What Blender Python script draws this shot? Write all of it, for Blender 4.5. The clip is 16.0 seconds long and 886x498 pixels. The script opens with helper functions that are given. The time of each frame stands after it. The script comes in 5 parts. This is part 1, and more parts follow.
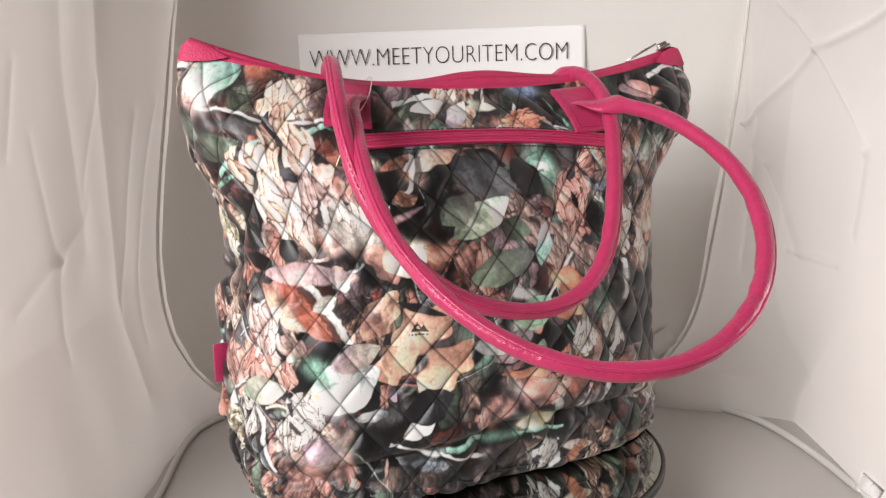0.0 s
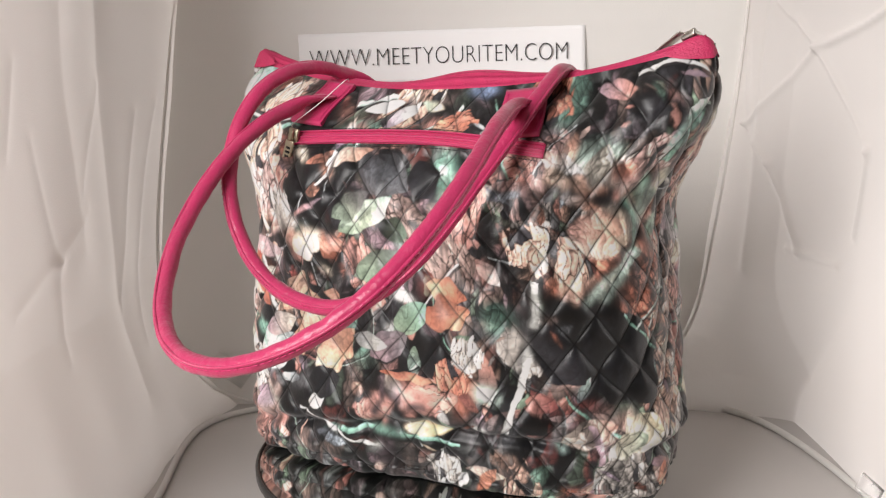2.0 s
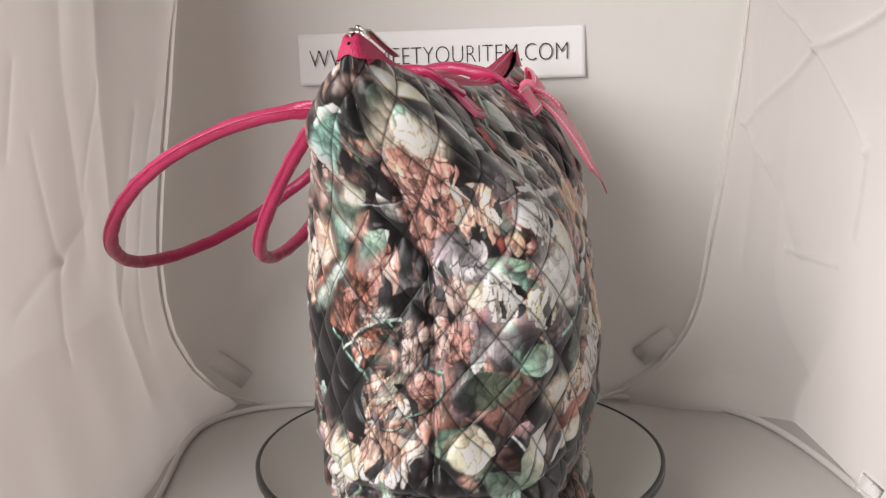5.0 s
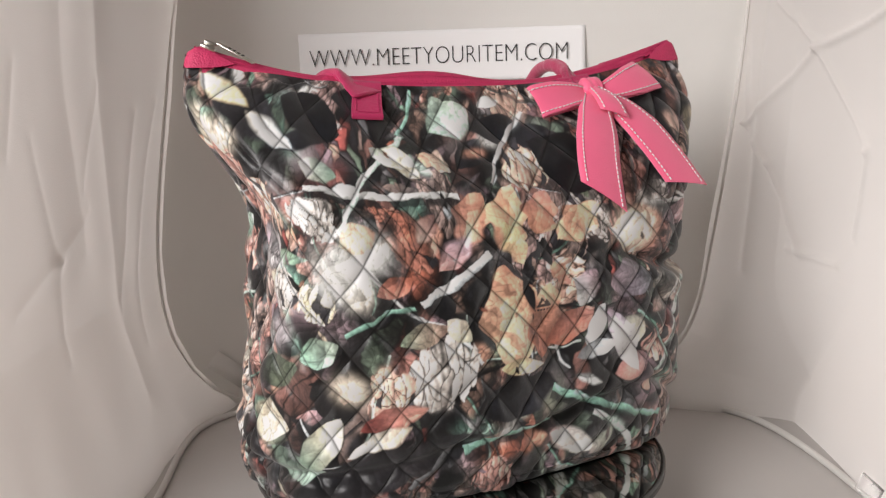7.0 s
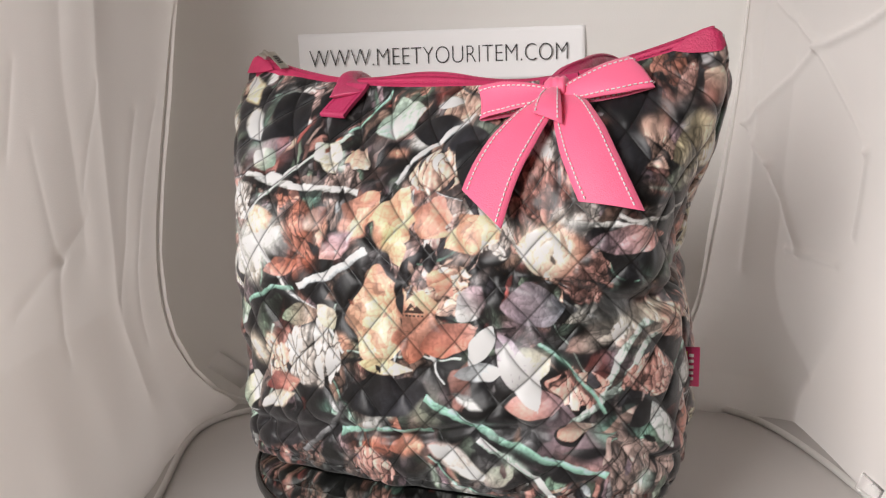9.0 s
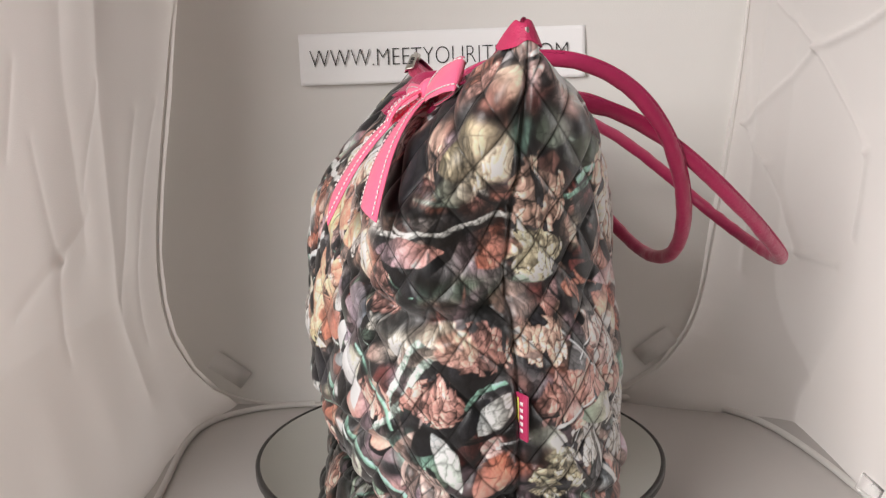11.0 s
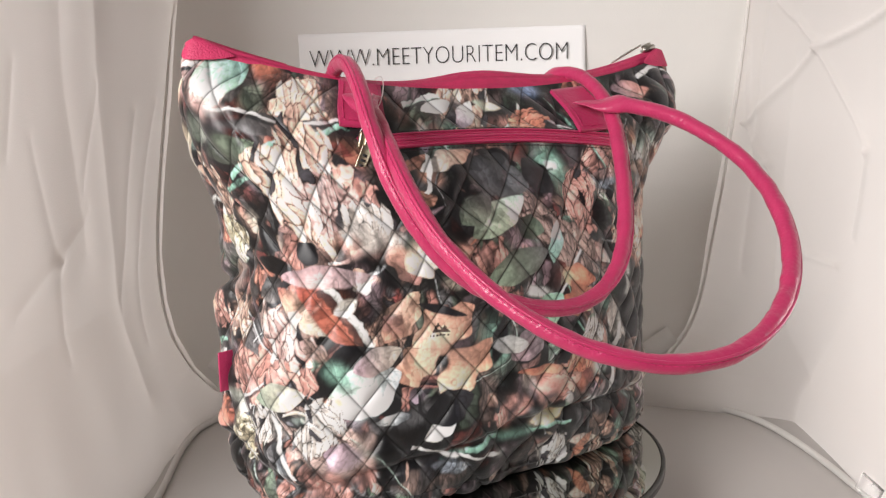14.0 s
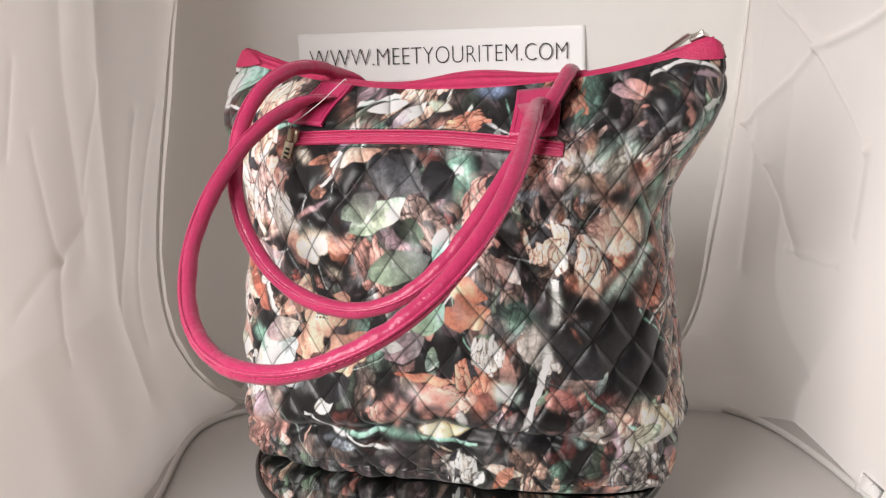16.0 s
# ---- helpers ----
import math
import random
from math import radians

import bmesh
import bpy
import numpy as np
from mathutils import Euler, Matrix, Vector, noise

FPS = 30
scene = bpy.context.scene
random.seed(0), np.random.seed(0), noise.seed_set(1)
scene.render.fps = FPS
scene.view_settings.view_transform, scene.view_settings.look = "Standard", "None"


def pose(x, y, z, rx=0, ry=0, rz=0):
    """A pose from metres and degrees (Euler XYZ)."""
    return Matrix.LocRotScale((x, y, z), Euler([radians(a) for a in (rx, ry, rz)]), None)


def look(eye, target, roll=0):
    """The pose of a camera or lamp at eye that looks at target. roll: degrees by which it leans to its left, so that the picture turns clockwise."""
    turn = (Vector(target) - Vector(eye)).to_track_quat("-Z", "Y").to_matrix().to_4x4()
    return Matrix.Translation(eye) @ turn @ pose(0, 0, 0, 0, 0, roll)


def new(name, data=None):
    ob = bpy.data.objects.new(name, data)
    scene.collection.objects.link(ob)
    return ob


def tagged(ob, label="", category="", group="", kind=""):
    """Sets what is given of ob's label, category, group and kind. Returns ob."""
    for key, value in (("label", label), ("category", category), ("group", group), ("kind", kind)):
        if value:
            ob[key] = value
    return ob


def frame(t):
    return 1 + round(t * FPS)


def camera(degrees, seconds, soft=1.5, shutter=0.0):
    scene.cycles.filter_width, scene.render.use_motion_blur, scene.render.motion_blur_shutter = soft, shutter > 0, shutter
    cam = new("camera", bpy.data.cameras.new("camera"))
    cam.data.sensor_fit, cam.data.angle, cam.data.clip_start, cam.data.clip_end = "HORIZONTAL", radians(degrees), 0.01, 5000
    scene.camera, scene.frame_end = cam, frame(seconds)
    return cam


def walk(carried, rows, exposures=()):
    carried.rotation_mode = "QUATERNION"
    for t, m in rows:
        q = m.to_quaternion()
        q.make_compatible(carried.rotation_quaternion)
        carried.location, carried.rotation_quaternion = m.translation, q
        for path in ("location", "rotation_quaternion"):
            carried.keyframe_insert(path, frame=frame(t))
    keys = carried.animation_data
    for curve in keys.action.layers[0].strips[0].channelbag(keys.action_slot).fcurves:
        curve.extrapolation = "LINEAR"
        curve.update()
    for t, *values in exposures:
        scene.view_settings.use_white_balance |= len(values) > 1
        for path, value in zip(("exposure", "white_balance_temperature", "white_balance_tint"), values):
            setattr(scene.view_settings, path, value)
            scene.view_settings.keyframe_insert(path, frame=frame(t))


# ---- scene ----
cam = camera(52.70, 16.0, soft=1.3)
EYE_POSE = pose(0.0, -0.66, 0.2714, 90 - 9.944, 0, 0.889) @ pose(0, 0, 0, 0, 0, -0.987)
walk(cam, [(0.0, EYE_POSE), (16.0, EYE_POSE)],
     exposures=[(0.0, 0.04), (2.5, 0.05), (4.0, -0.05), (5.0, -0.10), (7.5, -0.16), (10.5, -0.18), (12.5, 0.0), (16.0, 0.05)])

# ---- light: a dim room, a lamp at each side of the cloth tent, and a softbox over the open front ----
world = bpy.data.worlds.new("world")
scene.world = world
world.use_nodes = True
world.node_tree.nodes["Background"].inputs[0].default_value = (0.9, 0.95, 1.0, 1)
world.node_tree.nodes["Background"].inputs[1].default_value = 0.05


def area_lamp(name, eye, target, sx, sy, watts, colour):
    data = bpy.data.lights.new(name, "AREA")
    data.shape, data.size, data.size_y, data.energy, data.color = "RECTANGLE", sx, sy, watts, colour
    ob = new(name, data)
    ob.matrix_world = look(eye, target)
    return ob


area_lamp("lamp_left", (-0.90, -0.10, 0.16), (-0.27, 0.0, 0.02), 0.35, 0.35, 2.0, (1.0, 0.92, 0.89))
area_lamp("lamp_right", (0.66, -0.12, 0.15), (0.33, 0.02, 0.07), 0.25, 0.25, 2.2, (1.0, 0.96, 0.95))
area_lamp("softbox", (-0.80, -1.12, 0.68), (0.0, 0.0, 0.16), 0.70, 0.70, 27.5, (1.0, 0.96, 0.945))
scene.view_settings.exposure = 0.0


# ---- materials ----
def material(name, colour, rough=0.6, metal=0.0, vary=0.12, scale=60.0, bump=0.0, bump_scale=400.0, coat=0.0, sheen=0.0, stretch=(1, 1, 1)):
    m = bpy.data.materials.new(name)
    m.use_nodes = True
    n, l = m.node_tree.nodes, m.node_tree.links
    b = n["Principled BSDF"]
    b.inputs["Roughness"].default_value, b.inputs["Metallic"].default_value = rough, metal
    b.inputs["Coat Weight"].default_value, b.inputs["Sheen Weight"].default_value = coat, sheen
    co = n.new("ShaderNodeTexCoord")
    mp = n.new("ShaderNodeMapping")
    mp.inputs["Scale"].default_value = stretch
    l.new(co.outputs["Object"], mp.inputs["Vector"])
    t1 = n.new("ShaderNodeTexNoise")
    t1.inputs["Scale"].default_value, t1.inputs["Detail"].default_value = scale, 5
    l.new(mp.outputs[0], t1.inputs["Vector"])
    mix = n.new("ShaderNodeMix")
    mix.data_type = "RGBA"
    mix.inputs["A"].default_value = (*[c * (1 - vary) for c in colour], 1)
    mix.inputs["B"].default_value = (*[min(1, c * (1 + vary)) for c in colour], 1)
    l.new(t1.outputs["Fac"], mix.inputs["Factor"])
    l.new(mix.outputs["Result"], b.inputs["Base Color"])
    if bump:
        t2 = n.new("ShaderNodeTexNoise")
        t2.inputs["Scale"].default_value, t2.inputs["Detail"].default_value = bump_scale, 3
        l.new(mp.outputs[0], t2.inputs["Vector"])
        bp = n.new("ShaderNodeBump")
        bp.inputs["Strength"].default_value, bp.inputs["Distance"].default_value = bump, 0.001
        l.new(t2.outputs["Fac"], bp.inputs["Height"])
        l.new(bp.outputs["Normal"], b.inputs["Normal"])
    return m


def cloth_material(name, colour, passes=0.4, bump=0.2):
    m = material(name, colour, rough=0.85, vary=0.04, scale=9, bump=bump, bump_scale=900)
    n, l = m.node_tree.nodes, m.node_tree.links
    tr = n.new("ShaderNodeBsdfTranslucent")
    tr.inputs["Color"].default_value = (*colour, 1)
    mix = n.new("ShaderNodeMixShader")
    mix.inputs["Fac"].default_value = passes
    l.new(n["Principled BSDF"].outputs[0], mix.inputs[1])
    l.new(tr.outputs[0], mix.inputs[2])
    l.new(mix.outputs[0], n["Material Output"].inputs["Surface"])
    return m


def print_material():
    m = material("camo_satin", (0.5, 0.5, 0.5), rough=0.35, bump=0.12, bump_scale=1500, sheen=0.15)
    n, l = m.node_tree.nodes, m.node_tree.links
    b = n["Principled BSDF"]
    at = n.new("ShaderNodeAttribute")
    at.attribute_name = "print"
    l.new(at.outputs["Color"], b.inputs["Base Color"])
    b.inputs["Specular IOR Level"].default_value = 0.32
    return m


M_TENT = cloth_material("white_tent_cloth", (0.80, 0.768, 0.745), 0.40)
M_TENT_BACK = cloth_material("grey_white_tent_cloth", (0.80, 0.785, 0.755), 0.12)
M_SEAM = cloth_material("tent_binding", (0.84, 0.82, 0.79), 0.3)
M_FLOOR = material("tent_floor_cloth", (0.53, 0.505, 0.485), rough=0.55, vary=0.05, scale=7, bump=0.2, bump_scale=900)
M_WALLROOM = material("room_paint", (0.55, 0.53, 0.50), rough=0.8, scale=3, bump=0.2, bump_scale=80)
M_WOOD = material("table_wood", (0.30, 0.20, 0.12), rough=0.5, vary=0.3, scale=12, stretch=(1, 8, 1), bump=0.2)
M_PINK = material("pink_satin", (0.47, 0.030, 0.112), rough=0.33, vary=0.14, scale=70, bump=0.55, bump_scale=450, sheen=0.10)
M_RIBBON = material("pink_ribbon", (0.94, 0.15, 0.29), rough=0.5, vary=0.05, scale=60, bump=0.3, bump_scale=1200, sheen=0.3)
M_ZIPTAPE = material("pink_zip_tape", (0.52, 0.030, 0.110), rough=0.55, vary=0.22, scale=160, bump=0.7, bump_scale=700)
M_PINKSTITCH = material("pink_thread", (0.55, 0.03, 0.14), rough=0.6)
M_THREAD = material("white_thread", (0.85, 0.80, 0.80), rough=0.6, scale=300)
M_DARKTHREAD = material("black_thread", (0.02, 0.02, 0.022), rough=0.6, scale=300)
M_METAL = material("worn_nickel", (0.62, 0.60, 0.55), rough=0.28, metal=1.0, vary=0.25, scale=150, bump=0.2, bump_scale=300)
M_BRASS = material("aged_brass", (0.42, 0.38, 0.28), rough=0.35, metal=1.0, vary=0.3, scale=200, bump=0.2, bump_scale=300)
M_TAPE = cloth_material("clear_tape", (0.82, 0.805, 0.775), 0.10)
M_PAPER = material("white_paper", (0.88, 0.88, 0.88), rough=0.8, vary=0.02, scale=30, bump=0.1)
M_INK = material("black_ink", (0.02, 0.02, 0.02), rough=0.6)
M_LIME = material("lime_thread", (0.62, 0.62, 0.10), rough=0.6, scale=300)
M_MIRROR = material("mirror_glass", (0.70, 0.72, 0.69), rough=0.015, metal=1.0, vary=0.02, scale=20)
M_RIM = material("black_glass_edge", (0.012, 0.012, 0.011), rough=0.2, vary=0.3, scale=50)
M_BASE = material("turntable_plastic", (0.03, 0.03, 0.032), rough=0.5)
M_PRINT = print_material()


def clear_material(name, rough=0.05):
    m = bpy.data.materials.new(name)
    m.use_nodes = True
    b = m.node_tree.nodes["Principled BSDF"]
    b.inputs["Transmission Weight"].default_value = 1.0
    b.inputs["Roughness"].default_value, b.inputs["IOR"].default_value = rough, 1.45
    return m


M_CLEAR = clear_material("clear_plastic", 0.12)


# ---- mesh helpers ----
def part(name, bm, mat, parent=None, label="", smooth=True):
    me = bpy.data.meshes.new(name)
    bm.to_mesh(me)
    bm.free()
    return part_mesh(name, me, mat, parent, label, smooth)


def part_mesh(name, me, mat, parent=None, label="", smooth=True):
    if mat:
        me.materials.append(mat)
    if smooth:
        me.polygons.foreach_set("use_smooth", [True] * len(me.polygons))
    ob = new(name, me)
    if parent:
        ob.parent = parent
    if label:
        ob["label"] = label
    return ob


def grid_mesh(name, pts, wrap=False):
    """A mesh from an array of rows x columns x 3; wrap joins the last column to the first."""
    r, c = pts.shape[:2]
    ids = np.arange(r * c).reshape(r, c)
    right = np.roll(ids, -1, 1)
    a, b, d, e = ids[:-1], right[:-1], right[1:], ids[1:]
    quads = np.stack([a, b, d, e], -1)
    if not wrap:
        quads = quads[:, :-1]
    quads = quads.reshape(-1, 4)
    me = bpy.data.meshes.new(name)
    me.vertices.add(r * c)
    me.vertices.foreach_set("co", pts.reshape(-1).astype(np.float32))
    me.loops.add(quads.size)
    me.loops.foreach_set("vertex_index", quads.reshape(-1).astype(np.int32))
    me.polygons.add(len(quads))
    me.polygons.foreach_set("loop_start", np.arange(0, quads.size, 4, dtype=np.int32))
    me.update(calc_edges=True)
    return me


def box_bm(sx, sy, sz, m=None, bevel=0.0, seg=2):
    bm = bmesh.new()
    bmesh.ops.create_cube(bm, size=1.0)
    bmesh.ops.scale(bm, vec=(sx, sy, sz), verts=bm.verts)
    if bevel:
        bmesh.ops.bevel(bm, geom=bm.edges[:], offset=bevel, segments=seg, affect="EDGES", profile=0.5)
    if m is not None:
        bm.transform(m)
    return bm


def spline(points, n):
    """A smooth even run of n points along a clamped cubic B-spline."""
    c = np.array(points, float)
    q = np.vstack([2 * c[0] - c[1], c, 2 * c[-1] - c[-2]])
    k = len(q) - 3
    out = []
    for u in np.linspace(0, k - 1e-9, n):
        i = int(u)
        s = u - i
        w = np.array([(1 - s) ** 3, 3 * s ** 3 - 6 * s * s + 4, -3 * s ** 3 + 3 * s * s + 3 * s + 1, s ** 3]) / 6
        out.append(w @ q[i:i + 4])
    return np.array(out)


def tube_points(path, radius, sides=14, across=None, flat=None):
    """Rings round a path. across: the wide direction at each point; flat: (half width, half thickness) at each point."""
    path = np.asarray(path, float)
    tan = np.gradient(path, axis=0)
    tan /= np.linalg.norm(tan, axis=1)[:, None]
    rows = []
    side = np.array(across[0] if across is not None else (1.0, 0.13, 0.21))
    for i, p in enumerate(path):
        if across is not None:
            side = np.array(across[i], float)
        side = side - tan[i] * (side @ tan[i])
        side /= np.linalg.norm(side)
        up = np.cross(tan[i], side)
        a = np.linspace(0, 2 * np.pi, sides, endpoint=False)
        ra, rb = flat[i] if flat is not None else (radius, radius)
        rows.append(p + np.outer(np.cos(a) * ra, side) + np.outer(np.sin(a) * rb, up))
    return np.array(rows)


def smooth_noise(rng, rows, cols, cell, periodic=True):
    """Soft value noise on a rows x cols field, in 0..1."""
    ny, nx = max(2, int(rows / cell) + 2), max(2, int(round(cols / cell)))
    g = rng.random((ny + 1, nx))
    y = np.linspace(0, ny - 1.001, rows)
    x = np.linspace(0, nx, cols, endpoint=False)
    yi, xi = y.astype(int), x.astype(int)
    fy, fx = y - yi, x - xi
    fy, fx = fy * fy * (3 - 2 * fy), fx * fx * (3 - 2 * fx)
    x1 = (xi + 1) % nx
    a = g[np.ix_(yi, xi)] * (1 - fx) + g[np.ix_(yi, x1)] * fx
    b = g[np.ix_(yi + 1, xi)] * (1 - fx) + g[np.ix_(yi + 1, x1)] * fx
    return a * (1 - fy[:, None]) + b * fy[:, None]

# ---- the cloth tent, the table and the room round it ----
FLOOR_Z, BACK_Y = -0.050, 0.240


def crease(px, py, x0, y0, x1, y1, width, height):
    """A fold line from one point to another, as a height over a panel."""
    dx, dy = x1 - x0, y1 - y0
    ll = dx * dx + dy * dy
    s = np.clip(((px - x0) * dx + (py - y0) * dy) / ll, 0, 1)
    d = np.hypot(px - x0 - s * dx, py - y0 - s * dy)
    return height * np.exp(-(d / width) ** 1.3)


def panel(name, label, mat, place, u0, u1, v0, v1, folds, seed, puff=0.004, n=150):
    """A slack cloth panel: place(u, v, lift) gives its points."""
    rng = np.random.default_rng(seed)
    u, v = np.meshgrid(np.linspace(u0, u1, n), np.linspace(v0, v1, n))
    h = (smooth_noise(rng, n, n, n / 3.1) - 0.5) * puff * 2 + (smooth_noise(rng, n, n, n / 9) - 0.5) * puff * 0.5
    for f in folds:
        h = h + crease(u, v, *f)
    ob = part_mesh(name, grid_mesh(name, np.stack(place(u, v, h), -1)), mat)
    return tagged(ob, label, kind="structure")


panel("wall_back", "grey-white slack cloth back wall of photo tent", M_TENT_BACK,
      lambda u, v, h: (u, BACK_Y + 0.02 * np.sin(np.clip((v + 0.05) / 0.45, 0, 1) * np.pi) - h * 0.5, v), -0.33, 0.33, FLOOR_Z - 0.01, 0.62,
      [(-0.33, z, 0.33, z + 0.004, 0.006, 0.0012) for z in (0.09, 0.17, 0.205, 0.25, 0.30, 0.335, 0.37)], 3, 0.003)
SEAM_Z = np.array([-0.06, -0.035, -0.01, 0.025, 0.06, 0.113, 0.18, 0.284, 0.40, 0.60, 0.63])
SEAM_L = np.array([-0.225, -0.255, -0.280, -0.298, -0.305, -0.307, -0.300, -0.284, -0.268, -0.258, -0.257])
SEAM_R = np.array([0.160, 0.172, 0.212, 0.238, 0.250, 0.257, 0.267, 0.279, 0.290, 0.300, 0.301])


def side_x(u, v, seam, foot, top):
    """A side wall: at the back it hangs from the seam, towards the front it spreads and rounds in to the floor's edge."""
    back = np.interp(v, SEAM_Z, seam)
    front = foot + (top - foot) * np.clip((v + 0.05) / 0.14, 0, 1) ** 0.5
    q = np.clip((v + 0.05) / 0.17, 0, 1)
    k = np.clip((BACK_Y - u) / (0.07 + 0.11 * q * q * (3 - 2 * q)), 0, 1)
    k = k * k * (3 - 2 * k)
    return back * (1 - k) + front * k


panel("wall_left", "wrinkled white cloth side wall of photo tent", M_TENT,
      lambda u, v, h: (side_x(u, v, SEAM_L, -0.258, -0.300) + h, u, v), -0.15, BACK_Y + 0.035, FLOOR_Z - 0.01, 0.62,
      [(0.009, 0.148, -0.019, 0.242, 0.006, 0.0014), (0.009, 0.148, -0.064, 0.124, 0.006, 0.0014), (0.009, 0.148, 0.065, 0.182, 0.006, 0.0014), (-0.037, 0.297, -0.059, 0.233, 0.006, 0.0014), (0.009, 0.148, 0.003, 0.071, 0.006, 0.0014), (0.110, 0.283, 0.058, 0.201, 0.006, 0.0014), (0.172, 0.258, 0.126, 0.076, 0.006, 0.0014), (0.212, 0.267, 0.164, 0.044, 0.006, 0.0014),
       (0.10, 0.6, 0.13, 0.0, 0.016, -0.004), (0.02, 0.55, 0.05, 0.15, 0.018, 0.003)], 5, 0.006, 260)
panel("wall_right", "wrinkled white cloth side wall of photo tent", M_TENT,
      lambda u, v, h: (side_x(u, v, SEAM_R, 0.328, 0.330) - h, u, v), -0.15, BACK_Y + 0.035, FLOOR_Z - 0.01, 0.62,
      [(0.204, 0.237, 0.127, 0.305, 0.0028, 0.0036), (0.127, 0.305, 0.182, 0.348, 0.0028, 0.0036), (0.127, 0.305, 0.031, 0.329, 0.0028, 0.0036), (0.126, 0.301, 0.055, 0.219, 0.0028, 0.0036), (0.204, 0.237, 0.228, 0.321, 0.0028, 0.0036), (0.204, 0.237, 0.169, 0.201, 0.0028, 0.0036), (0.055, 0.219, 0.071, 0.148, 0.0028, 0.0036), (0.169, 0.201, 0.126, 0.124, 0.0028, 0.0036), (0.139, 0.127, 0.090, 0.121, 0.0028, 0.0036), (0.283, 0.325, 0.312, 0.214, 0.0028, 0.0036),
       (0.20, 0.5, 0.18, 0.1, 0.006, 0.003), (0.16, 0.5, 0.15, 0.0, 0.012, -0.003)], 7, 0.004, 300)
panel("floor", "pale grey cloth floor of photo tent", M_FLOOR,
      lambda u, v, h: (u, v, FLOOR_Z + h * 0.4), -0.36, 0.36, -0.36, BACK_Y + 0.02, [], 9, 0.003)
panel("ceiling", "white cloth roof of photo tent", M_TENT,
      lambda u, v, h: (u, v, 0.60 + h), -0.34, 0.34, -0.15, BACK_Y + 0.02, [], 11, 0.006)


def binding(name, pts, r, label):
    ob = part_mesh(name, grid_mesh(name, tube_points(spline(pts, 90), r, 10), True), M_SEAM)
    return tagged(ob, label, kind="structure")


B = BACK_Y - 0.004
binding("trim", [(-0.258, B, 0.60), (-0.268, B, 0.40), (-0.284, B, 0.284), (-0.300, B, 0.18), (-0.307, B, 0.113), (-0.305, B, 0.06), (-0.298, B, 0.025), (-0.280, B, -0.010), (-0.255, B, -0.034), (-0.215, B - 0.006, -0.0455), (-0.16, B - 0.01, -0.047), (-0.10, B - 0.01, -0.047)], 0.0017, "white sewn wire binding of tent back wall")
binding("trim", [(0.300, B, 0.60), (0.288, B, 0.37), (0.273, B, 0.219), (0.262, B, 0.14), (0.250, B, 0.063), (0.240, B, 0.030), (0.223, B, 0.003), (0.195, B, -0.025), (0.165, B - 0.005, -0.041), (0.11, B - 0.01, -0.047), (0.03, B - 0.01, -0.047)], 0.0017, "white sewn wire binding of tent back wall")
binding("trim", [(0.16, B - 0.004, -0.043), (0.20, 0.232, -0.046), (0.25, 0.218, -0.047), (0.293, 0.178, -0.047), (0.311, 0.098, -0.047), (0.320, 0.013, -0.047), (0.325, -0.10, -0.047), (0.325, -0.36, -0.047)], 0.003, "white sewn wire binding of tent floor")
binding("trim", [(-0.15, B - 0.006, -0.046), (-0.20, 0.225, -0.047), (-0.24, 0.198, -0.047), (-0.257, 0.163, -0.047), (-0.255, 0.10, -0.047), (-0.243, 0.02, -0.047), (-0.238, -0.10, -0.047), (-0.238, -0.36, -0.047)], 0.003, "white sewn wire binding of tent floor")


def plain_slab(name, label, sx, sy, sz, x, y, z, mat):
    ob = part(name, box_bm(sx, sy, sz, pose(x, y, z), 0.004), mat, smooth=False)
    return tagged(ob, label, kind="structure")


table = tagged(new("table"), "plain brown wooden table under the photo tent", "table")
part("tabletop", box_bm(1.5, 1.5, 0.03, pose(0, -0.2, FLOOR_Z - 0.025), 0.003), M_WOOD, table)
for tx in (-0.68, 0.68):
    for ty in (-0.88, 0.48):
        part("leg", box_bm(0.06, 0.06, 0.68, pose(tx, ty, FLOOR_Z - 0.38), 0.004), M_WOOD, table)
plain_slab("ground", "plain room floor", 4.4, 4.4, 0.1, 0, -0.4, FLOOR_Z - 0.77, M_WALLROOM)
plain_slab("wall_north", "plain painted room wall", 4.4, 0.1, 2.6, 0, 1.85, 0.55, M_WALLROOM)
plain_slab("wall_south", "plain painted room wall", 4.4, 0.1, 2.6, 0, -2.65, 0.55, M_WALLROOM)
plain_slab("wall_east", "plain painted room wall", 0.1, 4.4, 2.6, 2.25, -0.4, 0.55, M_WALLROOM)
plain_slab("wall_west", "plain painted room wall", 0.1, 4.4, 2.6, -2.25, -0.4, 0.55, M_WALLROOM)
plain_slab("room_ceiling", "plain white room ceiling", 4.4, 4.4, 0.1, 0, -0.4, 1.9, M_WALLROOM)

# ---- the lettered paper on the back wall ----
SIGN = pose(-0.0117, BACK_Y + 0.0066, 0.3074, 90, 0, 0) @ pose(0, 0, 0, 0, 0, 0.9)
sign = tagged(new("paper_sign"), "white paper strip with a printed web address, taped to cloth wall", "sign")
sign.matrix_basis = SIGN
u, v = np.meshgrid(np.linspace(-0.1420, 0.1420, 60), np.linspace(-0.0253, 0.0248, 14))
bm = bmesh.new()
bm.from_mesh(grid_mesh("sheet", np.stack([u, v, 0.0012 * np.sin(u * 22 + 1) + 0 * v], -1)))
bmesh.ops.solidify(bm, geom=bm.faces[:], thickness=0.0003)
part("sheet", bm, M_PAPER, sign)
text = bpy.data.curves.new("lettering", "FONT")
text.body, text.align_x, text.align_y, text.size = "WWW.MEETYOURITEM.COM", "CENTER", "CENTER", 0.0262
